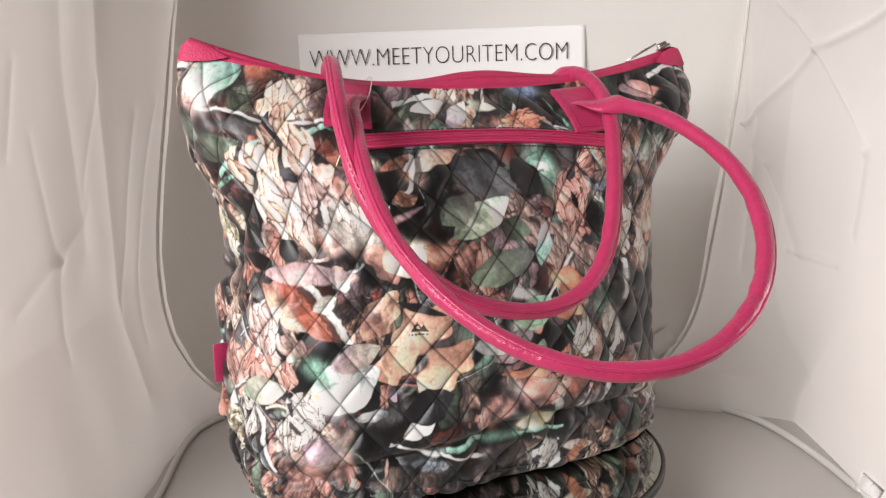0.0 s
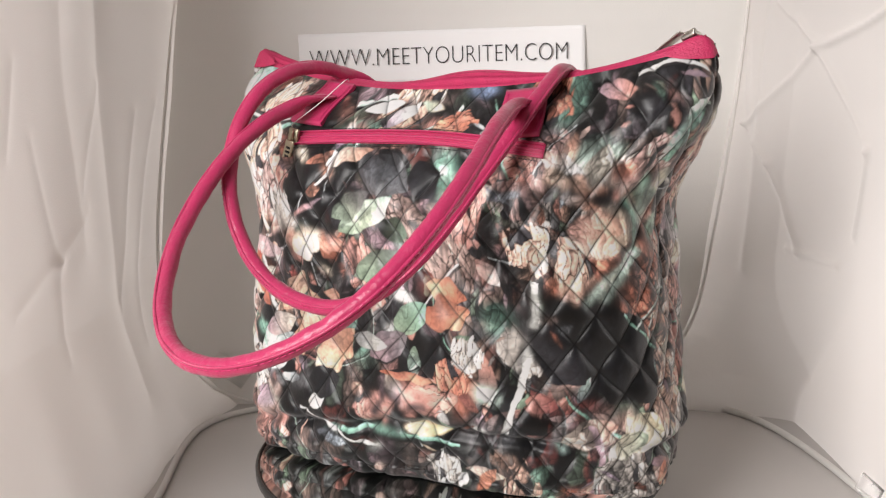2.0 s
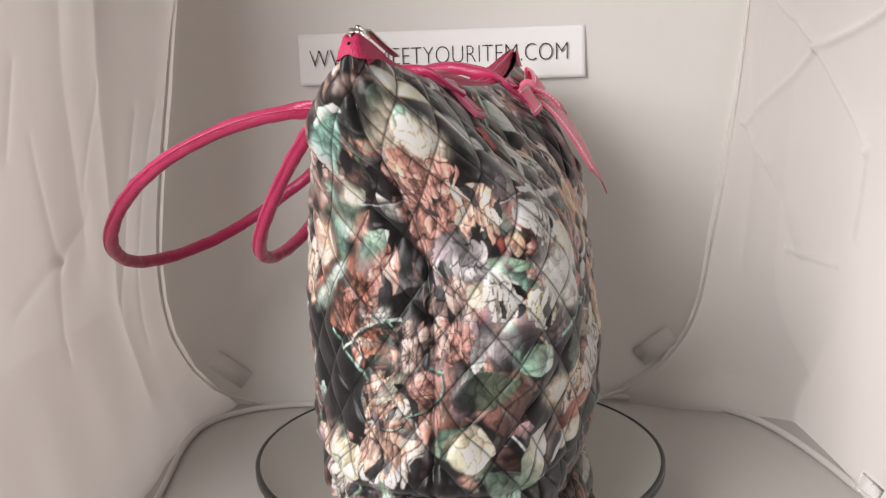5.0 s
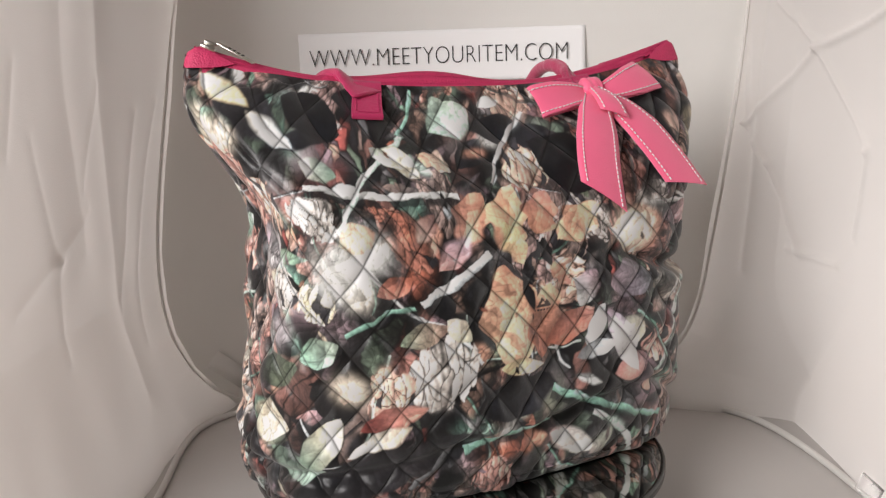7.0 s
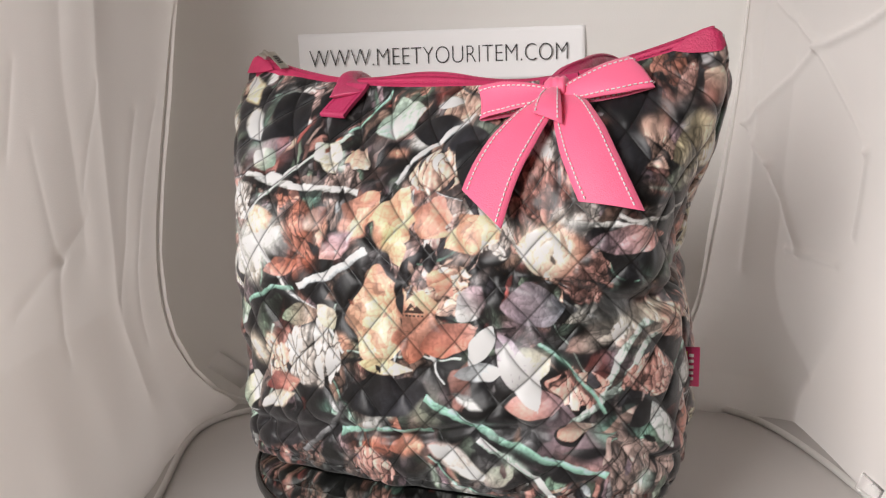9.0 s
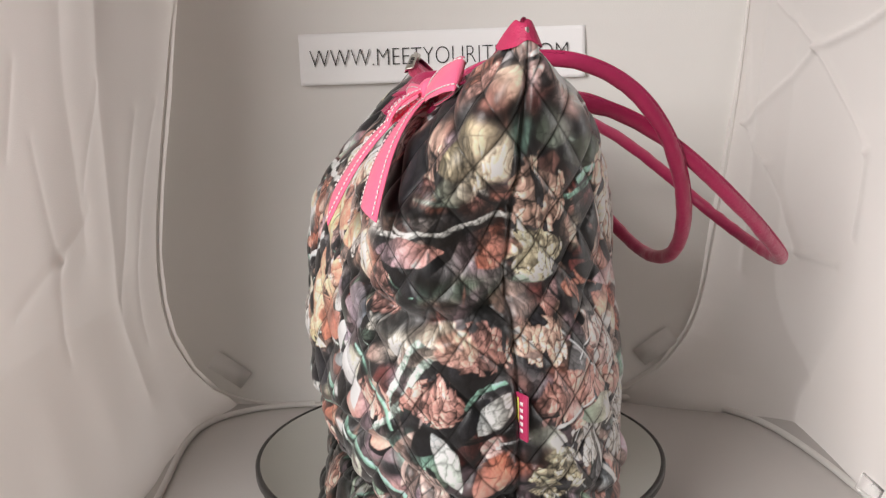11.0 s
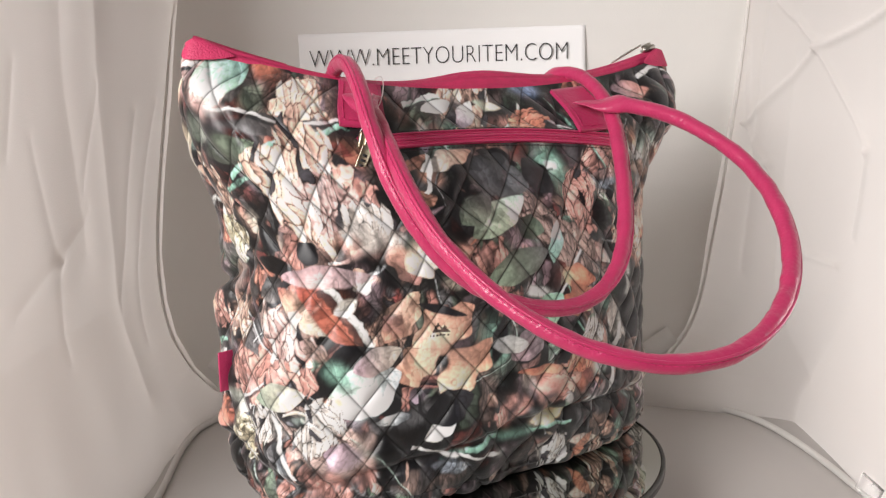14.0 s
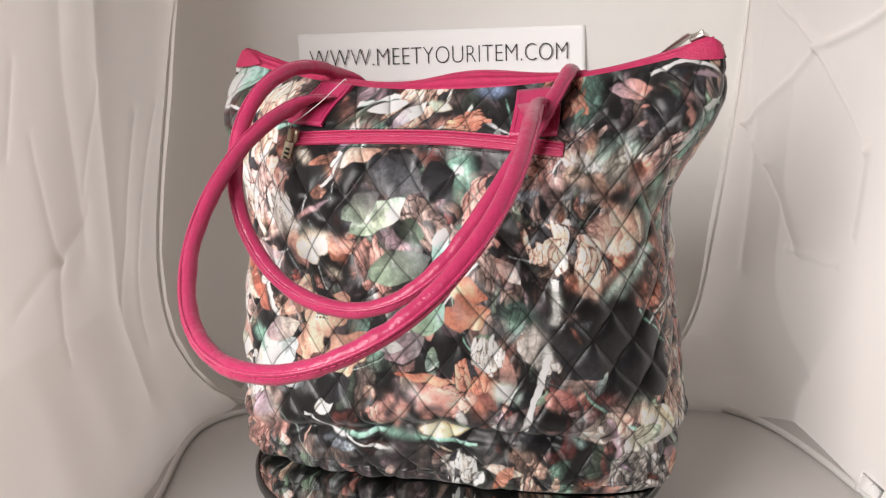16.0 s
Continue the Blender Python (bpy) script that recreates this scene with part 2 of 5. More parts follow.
text.extrude, text.offset = 0.0001, -0.00055
text.materials.append(M_INK)
letters = new("lettering", text)
letters.parent = sign
bpy.context.view_layer.update()
wide = letters.dimensions.x
letters.matrix_basis = pose(-0.0030, -0.0005, 0.0018) @ Matrix.Diagonal((0.2555 / wide, 0.95, 1, 1))

for x, z, turn in ((-0.241, -0.013, -36), (0.206, 0.007, 36)):
    ob = part("tape_piece", box_bm(0.042, 0.0003, 0.021), M_TAPE)
    ob.matrix_basis = pose(x, BACK_Y + 0.0035, z, 0, -turn, 0)
    tagged(ob, "translucent strip of adhesive tape on cloth wall", "tape", "tape on the back wall")

# a clear plastic clip by the right wall
clip = tagged(new("plastic_clip"), "small clear plastic clip on the tent floor", "clip")
clip.matrix_basis = pose(0.327, 0.0, FLOOR_Z + 0.007, 0, 0, 25)
for ob in (part("clip_body", box_bm(0.012, 0.016, 0.010, pose(0, 0, 0), 0.004, 3), M_CLEAR, clip),
           part("clip_arm", box_bm(0.003, 0.022, 0.016, pose(-0.008, 0.002, 0.004, 18, 10, 0), 0.0014, 2), M_CLEAR, clip)):
    ob.visible_shadow = False

# ---- the mirror turntable ----
DISC_R = 0.156


def lathe(profile, n=160):
    a = np.linspace(0, 2 * np.pi, n, endpoint=False)
    return np.array([np.stack([r * np.cos(a), r * np.sin(a), np.full(n, z)], -1) for r, z in profile])


turntable = tagged(new("turntable"), "round mirror-topped turntable with black edge", "turntable")
bm = bmesh.new()
bm.from_mesh(grid_mesh("mirror", lathe([(0.0002, -0.0005), (0.05, -0.0005), (0.10, -0.0005), (DISC_R - 0.0035, -0.0005)]), True))
part("mirror", bm, M_MIRROR, turntable, "reflective grey mirror top")
part_mesh("rim", grid_mesh("rim", lathe([(DISC_R - 0.0035, -0.0006), (DISC_R - 0.003, 0.0), (DISC_R - 0.001, 0.0), (DISC_R, -0.001), (DISC_R, -0.006), (DISC_R - 0.001, -0.0072), (0.06, -0.0075)]), True), M_RIM, turntable, "black glass edge")
part_mesh("base", grid_mesh("base", lathe([(0.06, -0.0075), (0.085, -0.008), (0.088, -0.012), (0.088, -0.046), (0.086, -0.0495), (0.001, -0.0495)]), True), M_BASE, turntable, "black plastic base")

# ---- the tote bag: body form ----
Z_KEYS = np.array([0.0, 0.006, 0.02, 0.05, 0.09, 0.13, 0.16, 0.20, 0.22, 0.25, 0.275, 0.30])
W_LEFT = np.array([0.162, 0.168, 0.172, 0.174, 0.174, 0.170, 0.163, 0.169, 0.176, 0.186, 0.196, 0.189])
W_RIGHT = np.array([0.156, 0.161, 0.163, 0.164, 0.163, 0.158, 0.152, 0.150, 0.156, 0.174, 0.192, 0.187])
D_FRONT = np.array([0.066, 0.076, 0.085, 0.093, 0.097, 0.098, 0.096, 0.090, 0.084, 0.071, 0.050, 0.024])
D_BACK = np.array([0.078, 0.087, 0.096, 0.102, 0.105, 0.103, 0.098, 0.088, 0.079, 0.059, 0.037, 0.013])
N_FRONT_L = np.array([3.2, 3.1, 2.6, 2.1, 2.0, 2.0, 2.1, 2.3, 2.5, 2.6, 2.7, 1.35])
N_FRONT_R = np.array([3.2, 3.1, 2.7, 2.3, 2.2, 2.2, 2.3, 2.5, 2.6, 2.7, 2.7, 1.35])
N_BACK_L = np.array([3.2, 3.2, 3.0, 2.9, 3.0, 3.3, 4.0, 5.0, 5.0, 4.0, 3.0, 1.35])
N_BACK_R = np.array([3.2, 3.2, 2.8, 2.5, 2.5, 3.0, 4.5, 7.0, 8.0, 6.0, 4.0, 1.35])
TWIST = np.array([0, 0, 0, 0, 0, 0, -1.0, -3.0, -4.5, -6.5, -7.6, -7.6])
NU, NV = 1520, 460
PERIM = 0.88          # the cloth's length round the bag, metres
TALL = 0.30           # the cloth's height


def soft_key(z, table):
    """A smoothed run through the table."""
    z = np.asarray(z, float)
    return sum(np.interp(z + o, Z_KEYS, table) for o in (-0.012, -0.006, 0.0, 0.006, 0.012)) / 5 if z.min() >= 0 else np.interp(z, Z_KEYS, table)


def body_form():
    """Points (rows from bottom to top, columns round from the front's middle by way of the right side)."""
    rows = []
    fine = np.linspace(-np.pi / 2, 1.5 * np.pi, 2401)
    for v in np.linspace(0, 1, NV):
        z0 = v * TALL
        k = [float(np.interp(z0, Z_KEYS, t)) if z0 < 0.012 else float(soft_key(np.array([z0]), t)[0]) for t in (W_LEFT, W_RIGHT, D_FRONT, D_BACK, N_FRONT_L, N_FRONT_R, N_BACK_L, N_BACK_R, TWIST)]
        c, s = np.cos(fine), np.sin(fine)
        w = np.where(c < 0, k[0], k[1])
        d = np.where(s < 0, k[2], k[3])
        n = np.where(s < 0, np.where(c < 0, k[4], k[5]), np.where(c < 0, k[6], k[7]))
        x = np.sign(c) * np.abs(c) ** (2 / n) * w
        y = np.sign(s) * np.abs(s) ** (2 / n) * d
        arc = np.concatenate([[0], np.cumsum(np.hypot(np.diff(x), np.diff(y)))])
        # quarter by quarter, so that the side seams stay at fixed columns
        xs, ys = [], []
        for q in range(4):
            a, b = arc[q * 600], arc[(q + 1) * 600]
            at = np.linspace(a, b, NU // 4, endpoint=False)
            xs.append(np.interp(at, arc, x))
            ys.append(np.interp(at, arc, y))
        x, y = np.concatenate(xs), np.concatenate(ys)
        t = radians(k[8])
        x, y = x * math.cos(t) - y * math.sin(t), x * math.sin(t) + y * math.cos(t)
        # the mouth sags between its two ears
        top = 0.2735 + 0.002 * (y > 0) * np.clip(1 - np.abs(x) / 0.19, 0, 1) + np.where(x < 0, 0.031, 0.026) * np.clip(np.abs(x) / 0.19, 0, 1.03) ** 2.2
        z = v * (top * v ** 3 + 0.285 * (1 - v ** 3))
        rows.append(np.stack([x, y, np.broadcast_to(z, x.shape)], -1))
    return np.array(rows)


FORM = body_form()

# ---- the printed cloth: leaves, bark and stems laid over one another ----
RNG = np.random.default_rng(21)
DS, DZ = PERIM / NU, TALL / NV
CLOTH = np.zeros((NV, NU, 3))
FINE = smooth_noise(RNG, NV, NU, 5)
MID = smooth_noise(RNG, NV, NU, 19)
WIDE = smooth_noise(RNG, NV, NU, 60)
GRAIN = smooth_noise(RNG, NV, NU, 2.6)
ZONE = smooth_noise(RNG, NV, NU, 85) * 0.7 + smooth_noise(RNG, NV, NU, 40) * 0.3


def window(s, z, r):
    """Rows, columns and the local coordinates round a place of the cloth."""
    r0, r1 = max(0, int((z - r) / DZ)), min(NV, int((z + r) / DZ) + 2)
    c0, c1 = int((s - r) / DS), int((s + r) / DS) + 2
    rows, cols = np.arange(r0, r1), np.arange(c0, c1)
    if len(rows) < 2:
        return None
    x, y = np.meshgrid(cols * DS - s, rows * DZ - z)
    return rows, cols % NU, x, y


def lay(ix, mask, colour):
    m = np.clip(mask, 0, 1)[..., None]
    CLOTH[ix] = CLOTH[ix] * (1 - m) + colour * m


def leaf(s, z, turn, long, wide, tone, tip, veins=0.5, lobes=0.0, soft=0.0011, shade=0.26):
    """A leaf from its middle: turn in degrees from the cloth's horizontal, a tone at its foot and one at its tip."""
    got = window(s, z, long * 0.75 + 0.006)
    if got is None:
        return
    rows, cols, x, y = got
    ix = np.ix_(rows, cols)
    c, sn = math.cos(radians(turn)), math.sin(radians(turn))
    a, b = (x * c + y * sn) / (long / 2), (-x * sn + y * c) / (wide / 2)
    wob = (MID[ix] - 0.5) * 0.75 + (FINE[ix] - 0.5) * 0.12
    edge = np.clip(1 - np.abs(a) ** 1.8, 0, 1) ** 0.8 * (1 + lobes * 0.6 * np.sin(a * 7 + b * 2)) + wob * 0.30
    # one part of the outline runs out of focus
    inside = (edge - np.abs(b)) * wide / 2 / (soft * (0.6 + 3.0 * np.clip(WIDE[ix] * 2.6 - 1.5, 0, 1)))
    inside = np.where(np.abs(a) > 1.05, -1, inside)
    # shade cast on what lies beneath
    lay(ix, np.clip((inside + 2.0) / 4, 0, 1) * shade, np.array([0.012, 0.011, 0.013]))
    f = np.clip(a * 0.5 + 0.5 + (WIDE[ix] - 0.5) * 0.7, 0, 1)[..., None]
    col = np.array(tone) * (1 - f) + np.array(tip) * f
    rib = np.exp(-(b / 0.05) ** 2) + 0.6 * np.exp(-((((a * 3.2 + np.abs(b) * 1.4) % 1) - 0.5) / 0.09) ** 2) * (np.abs(b) > 0.04)
    col = col * (1 - veins * 0.45 * rib[..., None]) * (0.88 + 0.24 * FINE[ix][..., None])
    col = col * (1 - 0.38 * np.clip(b, 0, 1)[..., None]) * (0.58 + 0.62 * MID[ix][..., None])
    col = col * (1 + (np.roll(ZONE, 300, 1)[ix][..., None] - 0.5) * np.array([0.4, 0.1, -0.2]))
    lay(ix, inside, col)


def blur_spot(s, z, turn, long, wide, tone, weight=0.9):
    """An out-of-focus patch."""
    got = window(s, z, max(long, wide) * 1.2)
    if got is None:
        return
    rows, cols, x, y = got
    c, sn = math.cos(radians(turn)), math.sin(radians(turn))
    a, b = (x * c + y * sn) / (long / 2), (-x * sn + y * c) / (wide / 2)
    lay(np.ix_(rows, cols), weight * np.exp(-(a * a + b * b) ** 1.5), np.array(tone) * (0.9 + 0.2 * MID[np.ix_(rows, cols)][..., None]))


def cells(a, b, rng):
    """A cracked pattern over local coordinates in cell units: each cell's random value, the gap to the next cell, and the place in the cell."""
    hop = rng.random((3, 97, 97))
    ia, ib = np.floor(a).astype(int), np.floor(b).astype(int)
    near, second = np.full(a.shape, 9.0), np.full(a.shape, 9.0)
    value, inner = np.zeros(a.shape), np.zeros(a.shape)
    for oa in (-1, 0, 1):
        for ob in (-1, 0, 1):
            i, j = (ia + oa) % 97, (ib + ob) % 97
            pa, pb = a - (ia + oa + hop[0, i, j]), b - (ib + ob + hop[1, i, j])
            d = np.hypot(pa, pb)
            first = d < near
            second = np.where(first, near, np.minimum(second, d))
            value, inner, near = np.where(first, hop[2, i, j], value), np.where(first, pb, inner), np.where(first, d, near)
    return value, second - near, inner


def bark(s, z, turn, long, wide, tone):
    """A patch of bark: long plates cracked apart along one way, some fallen to black."""
    r = max(long, wide) * 0.75 + 0.004
    got = window(s, z, r)
    if got is None:
        return
    rows, cols, x, y = got
    ix = np.ix_(rows, cols)
    x, y = x + (MID[ix] - 0.5) * 0.008, y + (WIDE[ix] - 0.5) * 0.010 + (FINE[ix] - 0.5) * 0.003
    c, sn = math.cos(radians(turn)), math.sin(radians(turn))
    a, b = x * c + y * sn, -x * sn + y * c
    plate = min(0.0190, max(long, wide) * 0.55)
    value, gap, inner = cells(a / plate + 40, b / (plate * 0.32) + 40, RNG)
    streak = np.sin(b / 0.00075 + MID[ix] * 14 + value * 40)
    base = np.array(tone)
    light = (0.62 + 0.75 * value + 0.45 * inner + 0.5 * (FINE[ix] - 0.5) + 0.16 * streak)[..., None]
    warm = ((value * 7.3) % 1)[..., None]
    col = (base * (0.75 + 0.25 * warm) + np.array([0.06, 0.05, 0.05]) * (1 - warm)) * light
    col = np.where(((value * 13.7) % 1 < 0.10)[..., None], np.array(SOOT) * 1.4, col)
    col = col * (1 - 0.85 * np.exp(-(gap / (0.03 + 0.11 * GRAIN[ix])) ** 2))[..., None]
    shape = 1 - (a / (long * 0.70)) ** 2 - (b / (wide * 0.66)) ** 2 + (value - 0.5) * 0.7
    lay(ix, np.clip(shape / 0.12, 0, 1), np.clip(col, 0.004, 0.8))


def stem(s0, z0, s1, z1, bow, wide, tone):
    """A twig between two places, bowed to one side, lit along one edge."""
    s, z = (s0 + s1) / 2, (z0 + z1) / 2
    long = math.hypot(s1 - s0, z1 - z0)
    got = window(s, z, long * 0.5 + abs(bow) + 0.006)
    if got is None:
        return
    rows, cols, x, y = got
    ix = np.ix_(rows, cols)
    c, sn = (s1 - s0) / long, (z1 - z0) / long
    a, b = (x * c + y * sn) / (long / 2), -x * sn + y * c
    b = b - bow * (1 - a * a) + (MID[ix] - 0.5) * 0.004
    w = wide / 2 * (0.75 + 0.5 * FINE[ix])
    on = np.clip((w - np.abs(b)) / 0.0007, 0, 1) * (np.abs(a) < 1)
    lay(ix, np.clip((w * 2.0 - np.abs(b + wide * 0.5)) / 0.001, 0, 1) * 0.7 * (np.abs(a) < 1), np.array([0.012, 0.012, 0.014]))
    lay(ix, on, np.array(tone) * (0.45 + 0.75 * np.clip(0.5 + b / wide, 0, 1))[..., None])


INK, SOOT = (0.010, 0.0095, 0.012), (0.034, 0.032, 0.037)
GREY, ROSE, MAROON = (0.15, 0.15, 0.155), (0.46, 0.24, 0.20), (0.24, 0.065, 0.055)
PEACH, PEACHL, RUST, CREAM = (0.62, 0.33, 0.23), (0.74, 0.48, 0.34), (0.42, 0.15, 0.09), (0.70, 0.62, 0.51)
JADE, PALE, SAGE, MAUVE, WHITE = (0.25, 0.44, 0.36), (0.54, 0.67, 0.60), (0.19, 0.25, 0.19), (0.33, 0.24, 0.27), (0.72, 0.73, 0.70)
ROSEC, ROSEW, RUSTB, WHITEG, CREAMB = (0.64, 0.42, 0.33), (0.58, 0.40, 0.37), (0.42, 0.17, 0.11), (0.54, 0.50, 0.46), (0.72, 0.64, 0.44)
TAUPE, ASH = (0.34, 0.25, 0.22), (0.24, 0.23, 0.235)
YEL, BLUE, WHITEB = (0.60, 0.51, 0.31), (0.26, 0.34, 0.50), (0.62, 0.66, 0.68)



def spot(low, high):
    """A random place of the cloth whose zone lies between low and high."""
    for _ in range(40):
        s, z = RNG.uniform(0, PERIM), RNG.uniform(-0.003, TALL)
        if low <= ZONE[min(NV - 1, max(0, int(z / DZ))), int(s / DS) % NU] <= high:
            break
    return s, z


def scatter():
    """The all-over print: blurred ground, muted leaves, then shadow, bark and bright leaves in zones of their own."""
    s, z = np.meshgrid((np.arange(NU) * DS + 0.22) % PERIM, np.linspace(0, TALL, NV))
    s, z = s + (MID - 0.5) * 0.010 + (FINE - 0.5) * 0.002, z + (WIDE - 0.5) * 0.016 + (np.roll(MID, 200, 1) - 0.5) * 0.008
    ground = np.array([INK, SOOT, INK, SOOT, GREY, TAUPE, ROSE, MAUVE, SAGE, MAROON, SOOT, ASH, ROSEC, INK])
    for along, across, turn, low, high, depth in ((0.034, 0.015, 62, -1, 2, 0.10), (0.022, 0.010, 118, 0.52, 0.58, 0.16), (0.0145, 0.0055, 84, 0.56, 0.62, 0.15)):
        c, sn = math.cos(radians(turn)), math.sin(radians(turn))
        value, gap, inner = cells((s * c + z * sn) / along + 30, (z * c - s * sn) / across + 80, RNG)
        col = ground[(value * 13.99).astype(int)] * (0.55 + 0.7 * ((value * 31.7) % 1) + 0.5 * inner)[..., None]
        col *= (1 - 0.85 * np.exp(-(gap / depth) ** 2))[..., None]
        m = np.clip((ZONE - low) / (high - low), 0, 1)[..., None]
        CLOTH[:] = CLOTH * (1 - m) + np.clip(col, 0.006, 1) * m
    muted = [GREY, ROSE, MAROON, SAGE, MAUVE, SOOT, TAUPE, ASH, RUST, JADE]
    pairs = [(MAROON, ROSE), (GREY, MAUVE), (SOOT, GREY), (SAGE, JADE), (MAUVE, ROSE), (SOOT, MAROON), (SOOT, SAGE), (TAUPE, ROSEC), (ROSE, ROSEC), (SOOT, MAUVE), (TAUPE, ASH), (ASH, ROSE), (SOOT, TAUPE), (INK, ASH)]
    bright = [(ROSE, CREAM), (SAGE, PALE), (RUST, PEACH), (GREY, WHITE), (MAUVE, CREAM), (ASH, WHITEB), (TAUPE, PEACH), (ROSE, ROSEW), (JADE, PALE)]
    for _ in range(230):
        s, z = spot(0, 0.62)
        blur_spot(s, z, RNG.uniform(0, 180), RNG.uniform(0.012, 0.05), RNG.uniform(0.008, 0.024), muted[RNG.integers(10)], 0.8)
    for _ in range(270):
        s, z = spot(0.32, 1)
        tone, tip = pairs[RNG.integers(14)]
        leaf(s, z, RNG.uniform(0, 360), RNG.uniform(0.012, 0.042), RNG.uniform(0.004, 0.014), tone, tip, RNG.uniform(0.2, 0.9), RNG.uniform(0, 0.25), RNG.choice([0.0008, 0.0015, 0.003, 0.005]), 0.35)
    for _ in range(70):
        s, z = spot(0, 0.45)
        leaf(s, z, RNG.uniform(0, 360), RNG.uniform(0.02, 0.05), RNG.uniform(0.009, 0.022), INK, SOOT, 0.2, 0.1, RNG.choice([0.001, 0.003]))
    for _ in range(60):
        s, z = spot(0.48, 1)
        bark(s, z, 90 + RNG.normal(0, 28), RNG.uniform(0.025, 0.055), RNG.uniform(0.016, 0.032), [ROSE, ROSEC, RUSTB, ROSEW, WHITEG, TAUPE, ROSE][RNG.integers(7)])
    for _ in range(75):
        s, z = spot(0.2, 0.8)
        tone, tip = bright[RNG.integers(9)]
        leaf(s, z, RNG.uniform(0, 360), RNG.uniform(0.012, 0.034), RNG.uniform(0.005, 0.013), tone, tip, RNG.uniform(0.2, 0.7), RNG.uniform(0, 0.2), RNG.choice([0.0007, 0.001, 0.003]))
    for _ in range(60):
        s, z = spot(0, 1)
        blur_spot(s, z, RNG.uniform(0, 180), RNG.uniform(0.010, 0.022), RNG.uniform(0.007, 0.014), [INK, INK, PALE, CREAM, WHITE, PEACH][RNG.integers(6)], 0.85)
    for _ in range(110):
        s, z = spot(0, 1)
        a, ln = RNG.uniform(0, math.tau), RNG.uniform(0.02, 0.08)
        stem(s, z, s + ln * math.cos(a), z + ln * math.sin(a), RNG.normal(0, 0.006), RNG.uniform(0.0012, 0.0026), [PALE, JADE, INK, GREY, WHITEB, INK][RNG.integers(6)])


def slivers(count, tones, low, high):
    """Small chips of leaf and bark that break up the larger shapes."""
    for _ in range(count):
        s, z = spot(low, high)
        tone = np.array(tones[RNG.integers(len(tones))]) * RNG.uniform(0.6, 1.2)
        leaf(s, z, RNG.choice([60, 90, 120, 20, 150]) + RNG.normal(0, 20), RNG.uniform(0.006, 0.018), RNG.uniform(0.002, 0.0055), tone * 0.6, tone, 0.2, 0.2, RNG.choice([0.0007, 0.0012]), 0.5)


scatter()
slivers(150, [ROSE, ROSEC, TAUPE, ASH, MAUVE, INK, RUSTB, GREY, CREAM, SAGE], 0.3, 1.0)


def broken(weight, crack):
    """The print's breakup into small chips, each a little lighter or darker, dark where they part."""
    s, z = np.meshgrid((np.arange(NU) * DS + 0.22) % PERIM, np.linspace(0, TALL, NV))
    s, z = s + (np.roll(MID, 90, 1) - 0.5) * 0.009 + (FINE - 0.5) * 0.002, z + (np.roll(WIDE, 50, 1) - 0.5) * 0.020 + (MID - 0.5) * 0.007
    gain = np.ones((NV, NU))
    for along, across, turn, at, depth in ((0.016, 0.0062, 80, 130, 0.10), (0.020, 0.0085, 35, 520, 0.08), (0.011, 0.0045, 110, 900, 0.12)):
        c, sn = math.cos(radians(turn)), math.sin(radians(turn))
        value, gap, inner = cells((s * c + z * sn) / along + 30, (z * c - s * sn) / across + 90, RNG)
        chip = (0.35 + 1.05 * value + 0.45 * inner) * (1 - crack * np.exp(-(gap / depth) ** 2))
        m = np.clip((np.roll(ZONE, at, 1) - 0.44) / 0.08, 0, 1) * weight
        gain *= 1 - m + m * chip
    return gain


